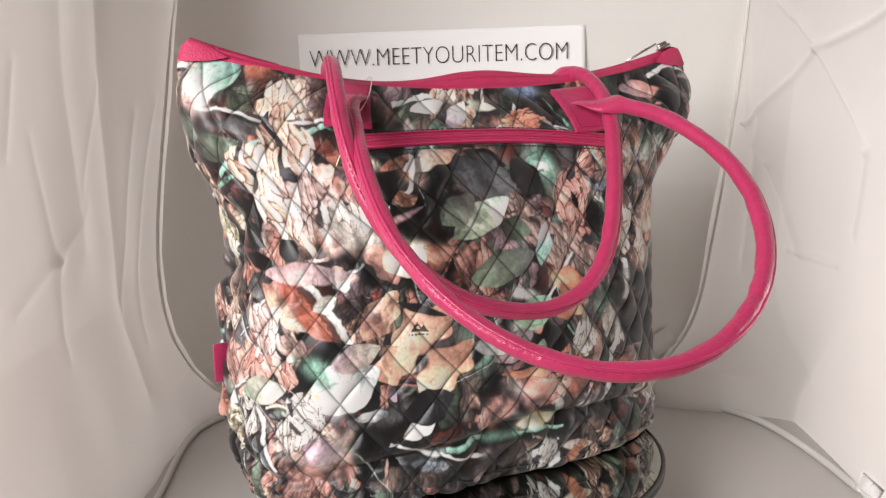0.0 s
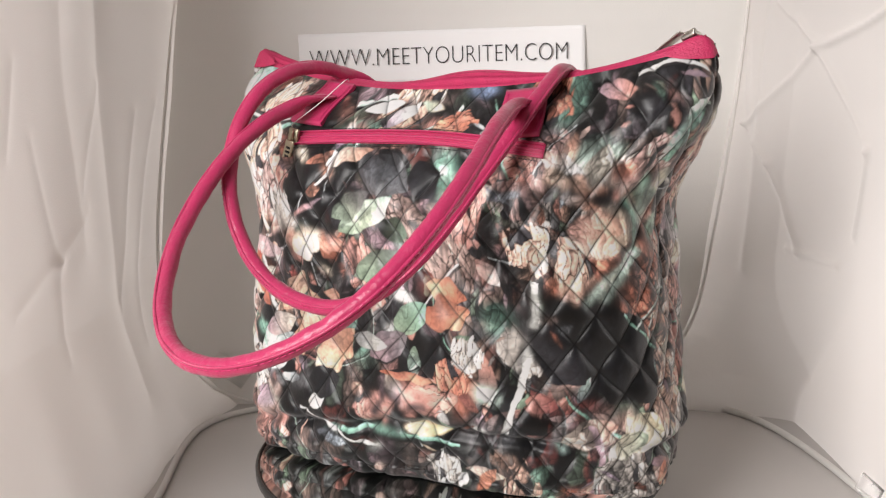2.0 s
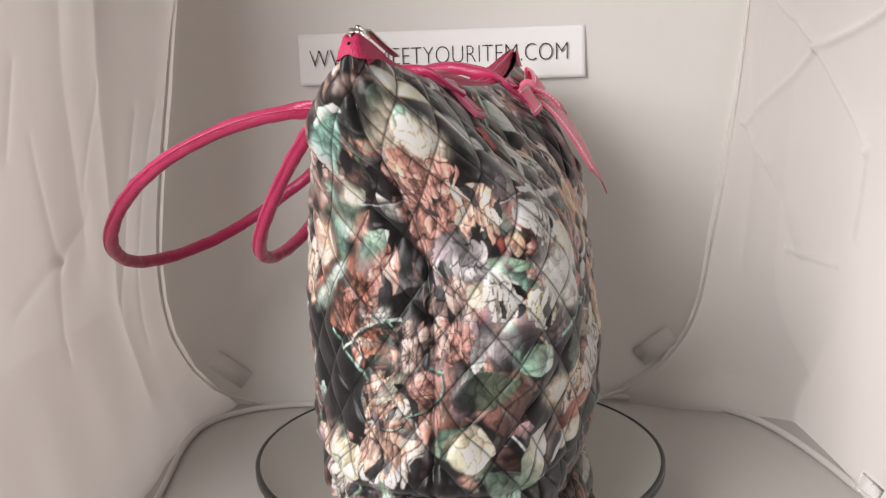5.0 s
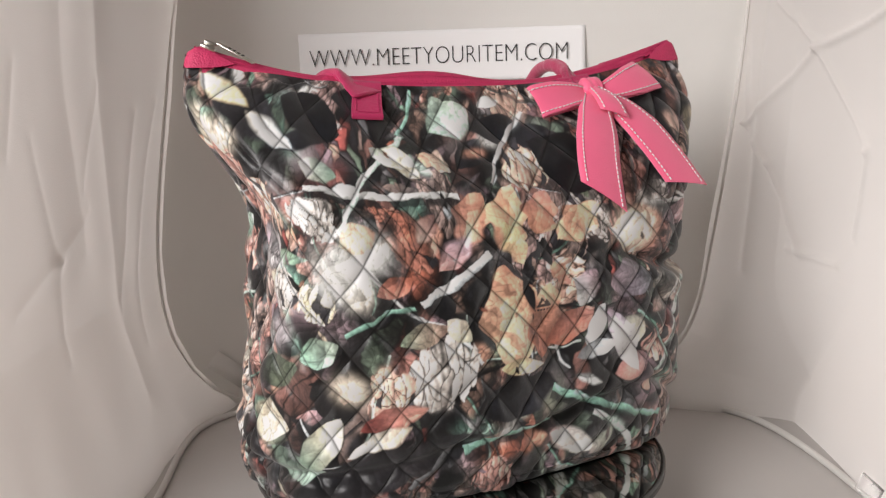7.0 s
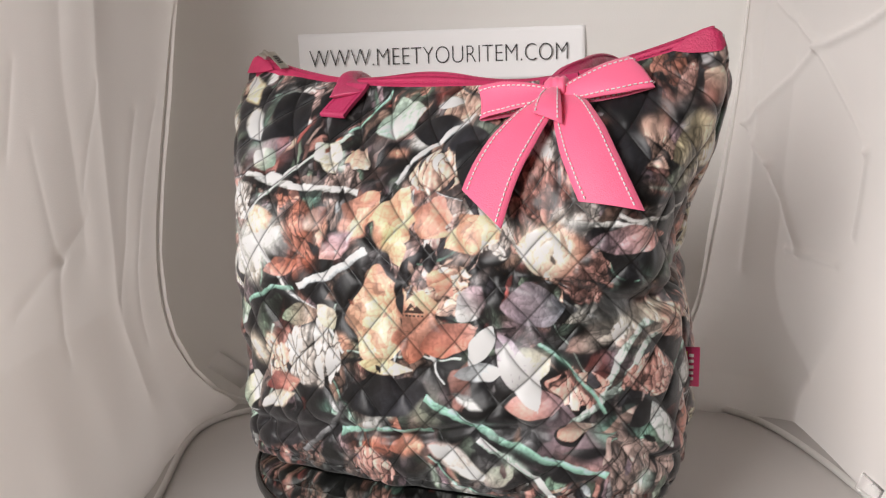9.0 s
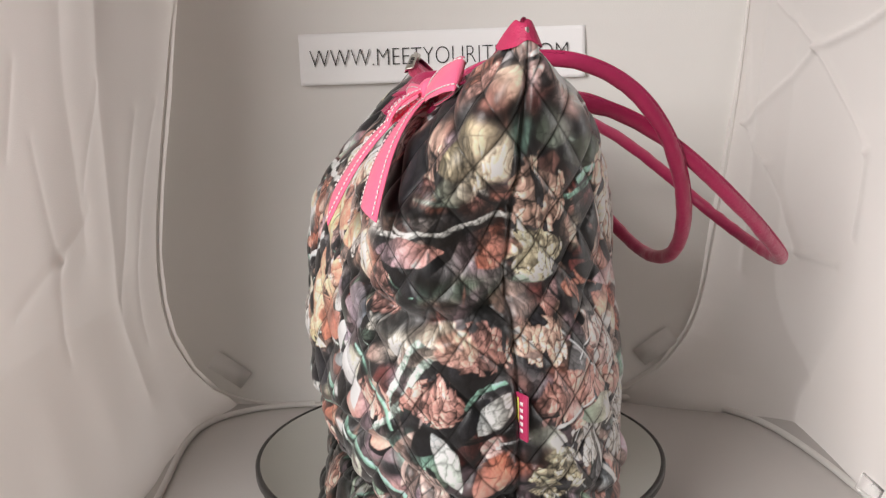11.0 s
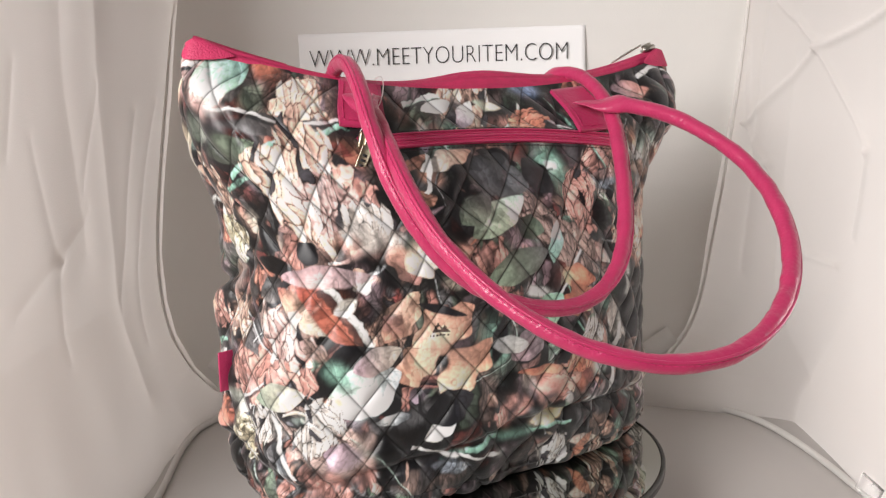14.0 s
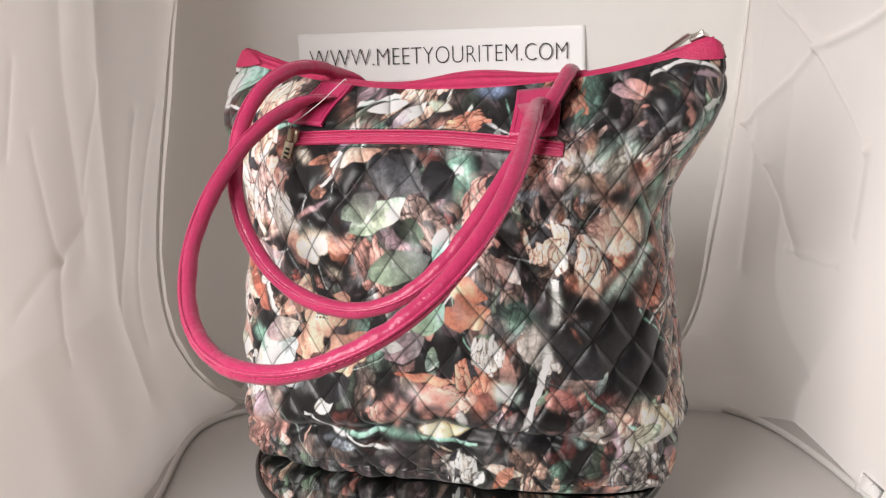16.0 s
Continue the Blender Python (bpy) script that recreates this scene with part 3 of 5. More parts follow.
def front_print():
    leaf(0.691, 0.288, 39, 0.039, 0.036, PALE, JADE, 0.25, 0.1)
    blur_spot(0.717, 0.299, 0, 0.019, 0.016, RUST)
    bark(0.745, 0.279, -68, 0.030, 0.030, ROSEC)
    leaf(0.730, 0.260, 3, 0.079, 0.014, SOOT, GREY, 0.25, 0.1)
    stem(0.686, 0.267, 0.777, 0.269, -0.003, 0.0025, WHITE)
    stem(0.687, 0.228, 0.777, 0.265, 0.004, 0.0040, JADE)
    bark(0.742, 0.213, -91, 0.045, 0.045, ROSEC)
    bark(0.764, 0.208, -100, 0.039, 0.026, ROSE)
    leaf(0.697, 0.192, -58, 0.023, 0.018, INK, SOOT, 0.25, 0.1)
    leaf(0.724, 0.183, -43, 0.017, 0.016, INK, INK, 0.25, 0.1)
    stem(0.737, 0.176, 0.797, 0.201, -0.003, 0.0035, ROSEW)
    bark(0.716, 0.230, -97, 0.026, 0.020, ROSEC)
    leaf(0.734, 0.144, -47, 0.066, 0.024, MAROON, RUST, 0.25, 0.1)
    stem(0.731, 0.162, 0.760, 0.118, 0.004, 0.0055, WHITE)
    leaf(0.744, 0.148, 30, 0.018, 0.012, WHITE, CREAM, 0.25, 0.1)
    leaf(0.756, 0.165, -76, 0.019, 0.016, PEACH, CREAM, 0.30, 0.32)
    leaf(0.786, 0.176, -63, 0.033, 0.020, PEACH, ROSE, 0.30, 0.32)
    leaf(0.781, 0.140, 54, 0.041, 0.022, PEACH, PEACHL, 0.30, 0.32)
    leaf(0.810, 0.130, 35, 0.052, 0.034, PEACHL, PEACH, 0.30, 0.32)
    leaf(0.791, 0.106, 29, 0.037, 0.026, PEACH, PEACHL, 0.30, 0.32)
    leaf(0.825, 0.103, 42, 0.051, 0.030, PEACHL, PEACH, 0.30, 0.32)
    leaf(0.821, 0.179, -56, 0.027, 0.018, PEACH, RUST, 0.30, 0.32)
    leaf(0.776, 0.135, -41, 0.021, 0.014, ROSE, PEACH, 0.30, 0.32)
    leaf(0.809, 0.143, -17, 0.037, 0.007, INK, SOOT, 0.25, 0.1)
    leaf(0.752, 0.104, 20, 0.060, 0.042, INK, SOOT, 0.1, 0.1)
    leaf(0.757, 0.092, 24, 0.054, 0.036, PALE, WHITEB, 0.05, 0.0)
    blur_spot(0.741, 0.103, -40, 0.022, 0.014, JADE)
    blur_spot(0.738, 0.084, 10, 0.018, 0.008, PEACH)
    leaf(0.765, 0.112, 21, 0.035, 0.020, MAUVE, CREAM, 0.25, 0.1)
    bark(0.707, 0.098, -63, 0.027, 0.026, ROSE)
    leaf(0.699, 0.086, 9, 0.039, 0.020, SAGE, CREAM, 0.25, 0.1)
    leaf(-0.012, 0.232, -24, 0.049, 0.034, SOOT, GREY, 0.25, 0.1)
    leaf(0.022, 0.231, -61, 0.032, 0.026, INK, SOOT, 0.25, 0.1)
    leaf(0.840, 0.208, -65, 0.044, 0.030, INK, SOOT, 0.25, 0.1)
    leaf(0.858, 0.203, 30, 0.051, 0.022, SAGE, PALE, 0.25, 0.1)
    leaf(0.844, 0.210, 36, 0.035, 0.020, SAGE, GREY, 0.25, 0.1)
    leaf(-0.010, 0.168, 19, 0.055, 0.024, SAGE, GREY, 0.25, 0.1)
    leaf(0.023, 0.182, -107, 0.033, 0.013, PALE, JADE, 0.25, 0.1)
    leaf(0.001, 0.194, -16, 0.024, 0.018, INK, SAGE, 0.25, 0.1)
    leaf(0.836, 0.244, 18, 0.044, 0.014, CREAM, PEACH, 0.30, 0.32)
    stem(0.812, 0.221, 0.824, 0.248, -0.003, 0.0040, WHITE)
    stem(0.818, 0.283, 0.850, 0.292, 0.004, 0.0040, PALE)
    leaf(0.865, 0.278, 49, 0.030, 0.014, MAUVE, WHITE, 0.25, 0.1)
    leaf(0.007, 0.286, -14, 0.025, 0.010, JADE, CREAM, 0.25, 0.1)
    blur_spot(0.048, 0.296, -2, 0.024, 0.012, BLUE)
    bark(0.033, 0.272, 7, 0.022, 0.018, RUSTB)
    bark(0.057, 0.208, -99, 0.033, 0.024, ROSE)
    bark(0.127, 0.172, -83, 0.030, 0.018, ROSEC)
    leaf(0.040, 0.154, -16, 0.032, 0.018, PEACH, RUST, 0.30, 0.32)
    stem(0.101, 0.162, 0.073, 0.053, 0.004, 0.0055, WHITE)
    leaf(0.017, 0.050, 2, 0.037, 0.012, CREAM, YEL, 0.25, 0.1)
    stem(-0.054, 0.040, 0.041, 0.040, 0.004, 0.0035, JADE)
    stem(0.787, 0.050, 0.859, 0.031, -0.003, 0.0030, WHITE)
    leaf(0.806, 0.059, 29, 0.024, 0.012, CREAM, WHITE, 0.25, 0.1)
    bark(0.858, 0.062, 90, 0.022, 0.022, ROSE)
    bark(0.018, 0.075, -9, 0.024, 0.024, ROSE)
    leaf(0.007, 0.090, -4, 0.049, 0.008, RUST, PEACH, 0.30, 0.32)
    bark(0.053, 0.110, 90, 0.020, 0.020, WHITEG)
    bark(0.027, 0.022, 90, 0.022, 0.022, WHITEG)
    bark(0.721, 0.057, 90, 0.020, 0.020, WHITEG)
    stem(0.693, 0.076, 0.712, 0.031, -0.003, 0.0040, WHITE)
    stem(0.703, 0.075, 0.724, 0.070, 0.004, 0.0030, CREAM)
    leaf(0.743, 0.048, -10, 0.026, 0.018, MAUVE, GREY, 0.25, 0.1)
    leaf(0.813, 0.075, 23, 0.037, 0.024, INK, SOOT, 0.25, 0.1)
    bark(0.038, 0.091, 90, 0.020, 0.020, RUSTB)
    stem(0.166, 0.292, 0.210, 0.287, 0.004, 0.0040, WHITE)
    leaf(0.150, 0.286, -20, 0.030, 0.014, MAUVE, ROSE, 0.25, 0.1)
    leaf(0.168, 0.270, -17, 0.030, 0.018, INK, SOOT, 0.25, 0.1)
    leaf(0.802, 0.204, 23, 0.042, 0.006, ROSE, MAUVE, 0.25, 0.1)
    leaf(0.826, 0.180, 13, 0.023, 0.014, PEACH, ROSE, 0.30, 0.32)
    leaf(0.038, 0.138, 11, 0.037, 0.024, RUST, PEACH, 0.30, 0.32)
    leaf(0.010, 0.133, 39, 0.035, 0.020, SAGE, JADE, 0.25, 0.1)
    leaf(-0.008, 0.111, 31, 0.035, 0.022, MAUVE, GREY, 0.25, 0.1)
    leaf(0.857, 0.113, -8, 0.030, 0.014, GREY, WHITE, 0.25, 0.1)
    leaf(0.070, 0.168, -49, 0.025, 0.012, ROSE, WHITE, 0.25, 0.1)
    bark(0.099, 0.186, -88, 0.024, 0.024, ROSEC)
    leaf(0.112, 0.111, -49, 0.056, 0.034, INK, SOOT, 0.25, 0.1)
    bark(0.744, 0.246, -84, 0.030, 0.030, ROSEC)
    bark(0.751, 0.215, -92, 0.034, 0.034, ROSEW)
    bark(0.771, 0.201, -97, 0.026, 0.026, WHITEG)
    leaf(0.733, 0.167, 1, 0.066, 0.016, MAUVE, ROSEW, 0.25, 0.1)
    bark(0.706, 0.127, -79, 0.031, 0.024, ROSEW)
    leaf(0.802, 0.180, 28, 0.037, 0.024, PEACHL, CREAM, 0.30, 0.32)
    bark(0.731, 0.069, -61, 0.023, 0.022, WHITEG)
    leaf(0.844, 0.284, 21, 0.030, 0.012, WHITE, PALE, 0.25, 0.1)


def right_print():
    stem(0.191, 0.237, 0.195, 0.255, -0.003, 0.0070, JADE)
    stem(0.195, 0.255, 0.211, 0.270, 0.004, 0.0070, PALE)
    leaf(0.177, 0.292, 0, 0.049, 0.022, INK, SOOT, 0.25, 0.1)
    leaf(0.164, 0.262, 41, 0.024, 0.024, MAUVE, GREY, 0.25, 0.1)
    blur_spot(0.140, 0.244, 10, 0.026, 0.022, PALE)
    blur_spot(0.162, 0.232, 19, 0.017, 0.014, RUST)
    leaf(0.150, 0.216, 33, 0.022, 0.016, INK, INK, 0.25, 0.1)
    leaf(0.152, 0.193, 18, 0.055, 0.034, ROSE, CREAM, 0.25, 0.1)
    leaf(0.184, 0.217, -73, 0.033, 0.012, JADE, PALE, 0.25, 0.1)
    leaf(0.201, 0.193, 34, 0.029, 0.015, JADE, PALE, 0.25, 0.1)
    stem(0.133, 0.140, 0.178, 0.181, -0.003, 0.0070, PALE)
    leaf(0.199, 0.225, 9, 0.018, 0.016, CREAM, SAGE, 0.25, 0.1)
    leaf(0.117, 0.235, 45, 0.023, 0.016, PEACH, CREAM, 0.30, 0.32)
    blur_spot(0.239, 0.258, -129, 0.026, 0.022, CREAM)
    leaf(0.226, 0.231, -33, 0.029, 0.018, INK, SOOT, 0.25, 0.1)
    leaf(0.221, 0.251, 45, 0.009, 0.014, ROSE, PEACH, 0.30, 0.32)
    bark(0.238, 0.233, 90, 0.020, 0.020, ROSE)
    leaf(0.151, 0.110, -49, 0.101, 0.060, INK, INK, 0.25, 0.1)
    leaf(0.111, 0.122, 42, 0.038, 0.014, SOOT, GREY, 0.25, 0.1)
    leaf(0.129, 0.086, 62, 0.022, 0.009, GREY, PALE, 0.25, 0.1)
    stem(0.160, 0.137, 0.205, 0.100, -0.003, 0.0025, JADE)
    stem(0.169, 0.125, 0.214, 0.147, 0.004, 0.0025, PALE)
    stem(0.203, 0.146, 0.238, 0.116, -0.003, 0.0020, JADE)
    leaf(0.131, 0.054, 18, 0.041, 0.024, CREAM, ROSE, 0.25, 0.1)
    leaf(0.170, 0.052, 39, 0.035, 0.032, CREAM, YEL, 0.25, 0.1)
    stem(0.131, 0.062, 0.139, 0.031, 0.004, 0.0050, MAUVE)
    leaf(0.242, 0.072, 35, 0.028, 0.022, SAGE, JADE, 0.25, 0.1)
    bark(0.198, 0.097, 90, 0.022, 0.022, ROSEC)
    bark(0.255, 0.180, -81, 0.024, 0.024, ASH)
    bark(0.242, 0.134, -90, 0.022, 0.022, ROSE)
    leaf(0.100, 0.077, -9, 0.023, 0.016, ROSE, MAROON, 0.25, 0.1)
    leaf(0.114, 0.160, -48, 0.015, 0.012, PEACH, RUST, 0.30, 0.32)
    leaf(0.197, 0.255, 44, 0.034, 0.022, PALE, JADE, 0.25, 0.1)
    leaf(0.249, 0.263, -43, 0.017, 0.020, JADE, SAGE, 0.25, 0.1)
    blur_spot(0.253, 0.254, 0, 0.026, 0.022, CREAM)
    leaf(0.237, 0.245, 48, 0.021, 0.014, PEACH, ROSE, 0.30, 0.32)
    bark(0.250, 0.235, 90, 0.022, 0.022, ROSE)
    bark(0.271, 0.217, -95, 0.022, 0.022, ROSEC)
    leaf(0.247, 0.192, 26, 0.027, 0.018, MAUVE, GREY, 0.25, 0.1)
    bark(0.247, 0.159, 90, 0.024, 0.024, TAUPE)
    leaf(0.261, 0.164, 54, 0.023, 0.014, CREAM, CREAM, 0.25, 0.1)
    bark(0.223, 0.126, 90, 0.026, 0.026, TAUPE)
    leaf(0.263, 0.105, 15, 0.040, 0.024, INK, SAGE, 0.25, 0.1)
    leaf(0.295, 0.121, 23, 0.028, 0.022, JADE, PALE, 0.25, 0.1)
    leaf(0.206, 0.105, 49, 0.031, 0.010, CREAM, SAGE, 0.25, 0.1)
    leaf(0.253, 0.068, -16, 0.034, 0.030, SAGE, CREAM, 0.25, 0.1)
    leaf(0.282, 0.038, -30, 0.056, 0.022, SAGE, PALE, 0.25, 0.1)
    leaf(0.119, 0.241, -26, 0.039, 0.012, PEACH, WHITE, 0.30, 0.32)
    leaf(0.133, 0.226, -15, 0.044, 0.013, CREAM, PEACH, 0.30, 0.32)
    leaf(0.136, 0.214, -20, 0.032, 0.010, WHITE, PEACH, 0.30, 0.32)
    leaf(0.148, 0.196, 0, 0.043, 0.026, ROSE, ROSEC, 0.25, 0.1)
    bark(0.106, 0.187, 90, 0.024, 0.024, TAUPE)
    leaf(0.145, 0.236, 81, 0.033, 0.020, GREY, CREAM, 0.25, 0.1)
    stem(0.169, 0.215, 0.177, 0.178, 0.004, 0.0050, JADE)
    stem(0.177, 0.178, 0.134, 0.143, -0.003, 0.0050, PALE)
    leaf(0.159, 0.045, 28, 0.029, 0.020, CREAM, SAGE, 0.25, 0.1)


def back_print():
    leaf(0.275, 0.270, -30, 0.060, 0.030, INK, SOOT, 0.1, 0.1)
    leaf(0.355, 0.285, 0, 0.050, 0.022, INK, SOOT, 0.1, 0.1)
    leaf(0.460, 0.262, -8, 0.070, 0.024, INK, SOOT, 0.1, 0.1)
    leaf(0.575, 0.240, 60, 0.060, 0.040, SOOT, INK, 0.1, 0.1)
    stem(0.304, 0.226, 0.404, 0.218, -0.003, 0.0050, WHITE)
    stem(0.317, 0.198, 0.381, 0.262, 0.004, 0.0040, PALE)
    stem(0.317, 0.203, 0.354, 0.145, -0.003, 0.0030, WHITE)
    stem(0.354, 0.145, 0.398, 0.106, 0.004, 0.0030, WHITEB)
    stem(0.361, 0.151, 0.414, 0.179, -0.003, 0.0060, WHITEB)
    stem(0.313, 0.132, 0.357, 0.149, 0.004, 0.0040, JADE)
    stem(0.377, 0.262, 0.393, 0.296, -0.003, 0.0030, JADE)
    blur_spot(0.333, 0.187, -14, 0.031, 0.026, WHITE)
    blur_spot(0.322, 0.162, -70, 0.022, 0.018, CREAM)
    leaf(0.316, 0.237, -18, 0.023, 0.018, CREAM, SAGE, 0.25, 0.1)
    leaf(0.417, 0.272, 26, 0.039, 0.034, SAGE, PALE, 0.25, 0.1)
    leaf(0.454, 0.284, 14, 0.021, 0.010, WHITE, PALE, 0.25, 0.1)
    bark(0.459, 0.238, 90, 0.026, 0.026, ROSEC)
    stem(0.431, 0.226, 0.479, 0.275, 0.004, 0.0035, WHITEB)
    leaf(0.396, 0.242, -35, 0.023, 0.016, PEACH, CREAM, 0.30, 0.32)
    leaf(0.372, 0.241, -47, 0.030, 0.014, SAGE, CREAM, 0.25, 0.1)
    leaf(0.407, 0.202, 52, 0.043, 0.026, ROSE, PEACH, 0.30, 0.32)
    leaf(0.433, 0.201, 65, 0.047, 0.032, PEACH, PEACHL, 0.30, 0.32)
    leaf(0.433, 0.184, 108, 0.031, 0.018, PEACHL, YEL, 0.30, 0.32)
    leaf(0.459, 0.203, 63, 0.033, 0.026, PEACH, ROSE, 0.30, 0.32)
    leaf(0.487, 0.195, 30, 0.043, 0.026, PEACH, PEACHL, 0.30, 0.32)
    leaf(0.423, 0.134, 90, 0.073, 0.044, PEACHL, PEACH, 0.30, 0.32)
    leaf(0.449, 0.128, -101, 0.053, 0.030, PEACH, RUST, 0.30, 0.32)
    leaf(0.468, 0.121, 27, 0.042, 0.024, RUST, ROSE, 0.25, 0.1)
    leaf(0.428, 0.099, -5, 0.037, 0.012, YEL, CREAM, 0.25, 0.1)
    leaf(0.465, 0.159, -48, 0.023, 0.014, PEACH, ROSE, 0.30, 0.32)
    leaf(0.457, 0.176, -85, 0.021, 0.010, INK, SOOT, 0.25, 0.1)
    leaf(0.438, 0.148, -81, 0.026, 0.008, INK, SOOT, 0.25, 0.1)
    leaf(0.391, 0.181, 38, 0.033, 0.018, ROSE, MAUVE, 0.25, 0.1)
    leaf(0.347, 0.163, 20, 0.028, 0.014, ROSE, RUST, 0.25, 0.1)
    leaf(0.374, 0.198, 46, 0.024, 0.016, CREAM, ROSE, 0.25, 0.1)
    leaf(0.534, 0.184, -3, 0.043, 0.036, CREAM, RUST, 0.25, 0.1)
    blur_spot(0.532, 0.186, -33, 0.031, 0.026, CREAM)
    leaf(0.522, 0.147, 3, 0.040, 0.030, MAUVE, GREY, 0.25, 0.1)
    leaf(0.484, 0.147, 56, 0.031, 0.020, WHITE, MAUVE, 0.25, 0.1)
    leaf(0.488, 0.100, 13, 0.031, 0.016, GREY, WHITEB, 0.25, 0.1)
    leaf(0.489, 0.118, 62, 0.034, 0.014, WHITEB, WHITE, 0.25, 0.1)
    leaf(0.520, 0.110, 34, 0.029, 0.024, SAGE, CREAM, 0.25, 0.1)
    bark(0.371, 0.101, 90, 0.034, 0.034, WHITEG)
    bark(0.338, 0.095, 90, 0.022, 0.022, ROSEC)
    leaf(0.340, 0.074, 19, 0.046, 0.018, MAROON, ROSE, 0.25, 0.1)
    leaf(0.332, 0.058, 26, 0.045, 0.016, WHITE, CREAM, 0.25, 0.1)
    leaf(0.339, 0.038, 14, 0.131, 0.034, INK, SOOT, 0.25, 0.1)
    leaf(0.426, 0.077, 8, 0.065, 0.030, INK, SOOT, 0.25, 0.1)
    stem(0.351, 0.019, 0.396, 0.067, -0.003, 0.0050, GREY)
    stem(0.388, 0.043, 0.456, 0.053, 0.004, 0.0050, JADE)
    stem(0.453, 0.078, 0.567, 0.029, -0.003, 0.0060, JADE)
    stem(0.487, 0.052, 0.543, 0.000, 0.004, 0.0060, PALE)
    leaf(0.473, 0.032, -29, 0.047, 0.022, ROSE, WHITE, 0.25, 0.1)
    leaf(0.500, 0.026, 48, 0.027, 0.018, MAUVE, PALE, 0.25, 0.1)
    leaf(0.522, 0.081, 9, 0.037, 0.020, ROSE, MAUVE, 0.25, 0.1)
    leaf(0.512, 0.103, 115, 0.055, 0.020, WHITEB, MAUVE, 0.2, 0.0)
    bark(0.547, 0.094, 90, 0.024, 0.024, ROSE)
    leaf(0.546, 0.064, 27, 0.024, 0.016, ROSE, CREAM, 0.25, 0.1)
    bark(0.411, 0.018, 90, 0.022, 0.022, ROSE)
    leaf(0.440, 0.040, 10, 0.025, 0.016, RUST, PEACH, 0.30, 0.32)
    blur_spot(0.313, 0.096, -37, 0.024, 0.020, CREAM)
    leaf(0.362, 0.129, 15, 0.036, 0.016, SAGE, ROSE, 0.25, 0.1)
    leaf(0.384, 0.130, -48, 0.022, 0.016, CREAM, SAGE, 0.25, 0.1)
    leaf(0.294, 0.055, 59, 0.047, 0.022, SAGE, CREAM, 0.25, 0.1)
    stem(0.523, 0.122, 0.563, 0.076, 0.004, 0.0030, JADE)
    leaf(0.316, 0.271, -26, 0.046, 0.030, INK, INK, 0.25, 0.1)
    leaf(0.493, 0.237, -36, 0.055, 0.040, INK, INK, 0.25, 0.1)
    leaf(0.592, 0.272, 13, 0.037, 0.026, INK, SOOT, 0.25, 0.1)
    bark(0.299, 0.154, 90, 0.018, 0.018, CREAMB)
    bark(0.305, 0.208, -83, 0.022, 0.022, WHITEG)
    blur_spot(0.315, 0.171, -70, 0.036, 0.030, WHITE)
    leaf(0.327, 0.224, 10, 0.025, 0.008, WHITE, WHITEB, 0.25, 0.1)
    leaf(0.289, 0.260, -37, 0.036, 0.016, CREAM, WHITE, 0.25, 0.1)
    leaf(0.255, 0.282, -23, 0.049, 0.014, CREAM, YEL, 0.25, 0.1)
    leaf(0.329, 0.194, 17, 0.025, 0.020, CREAM, ROSEC, 0.25, 0.1)
    bark(0.275, 0.160, -83, 0.020, 0.018, WHITEG)
    leaf(0.368, 0.246, -23, 0.031, 0.018, PALE, CREAM, 0.25, 0.1)


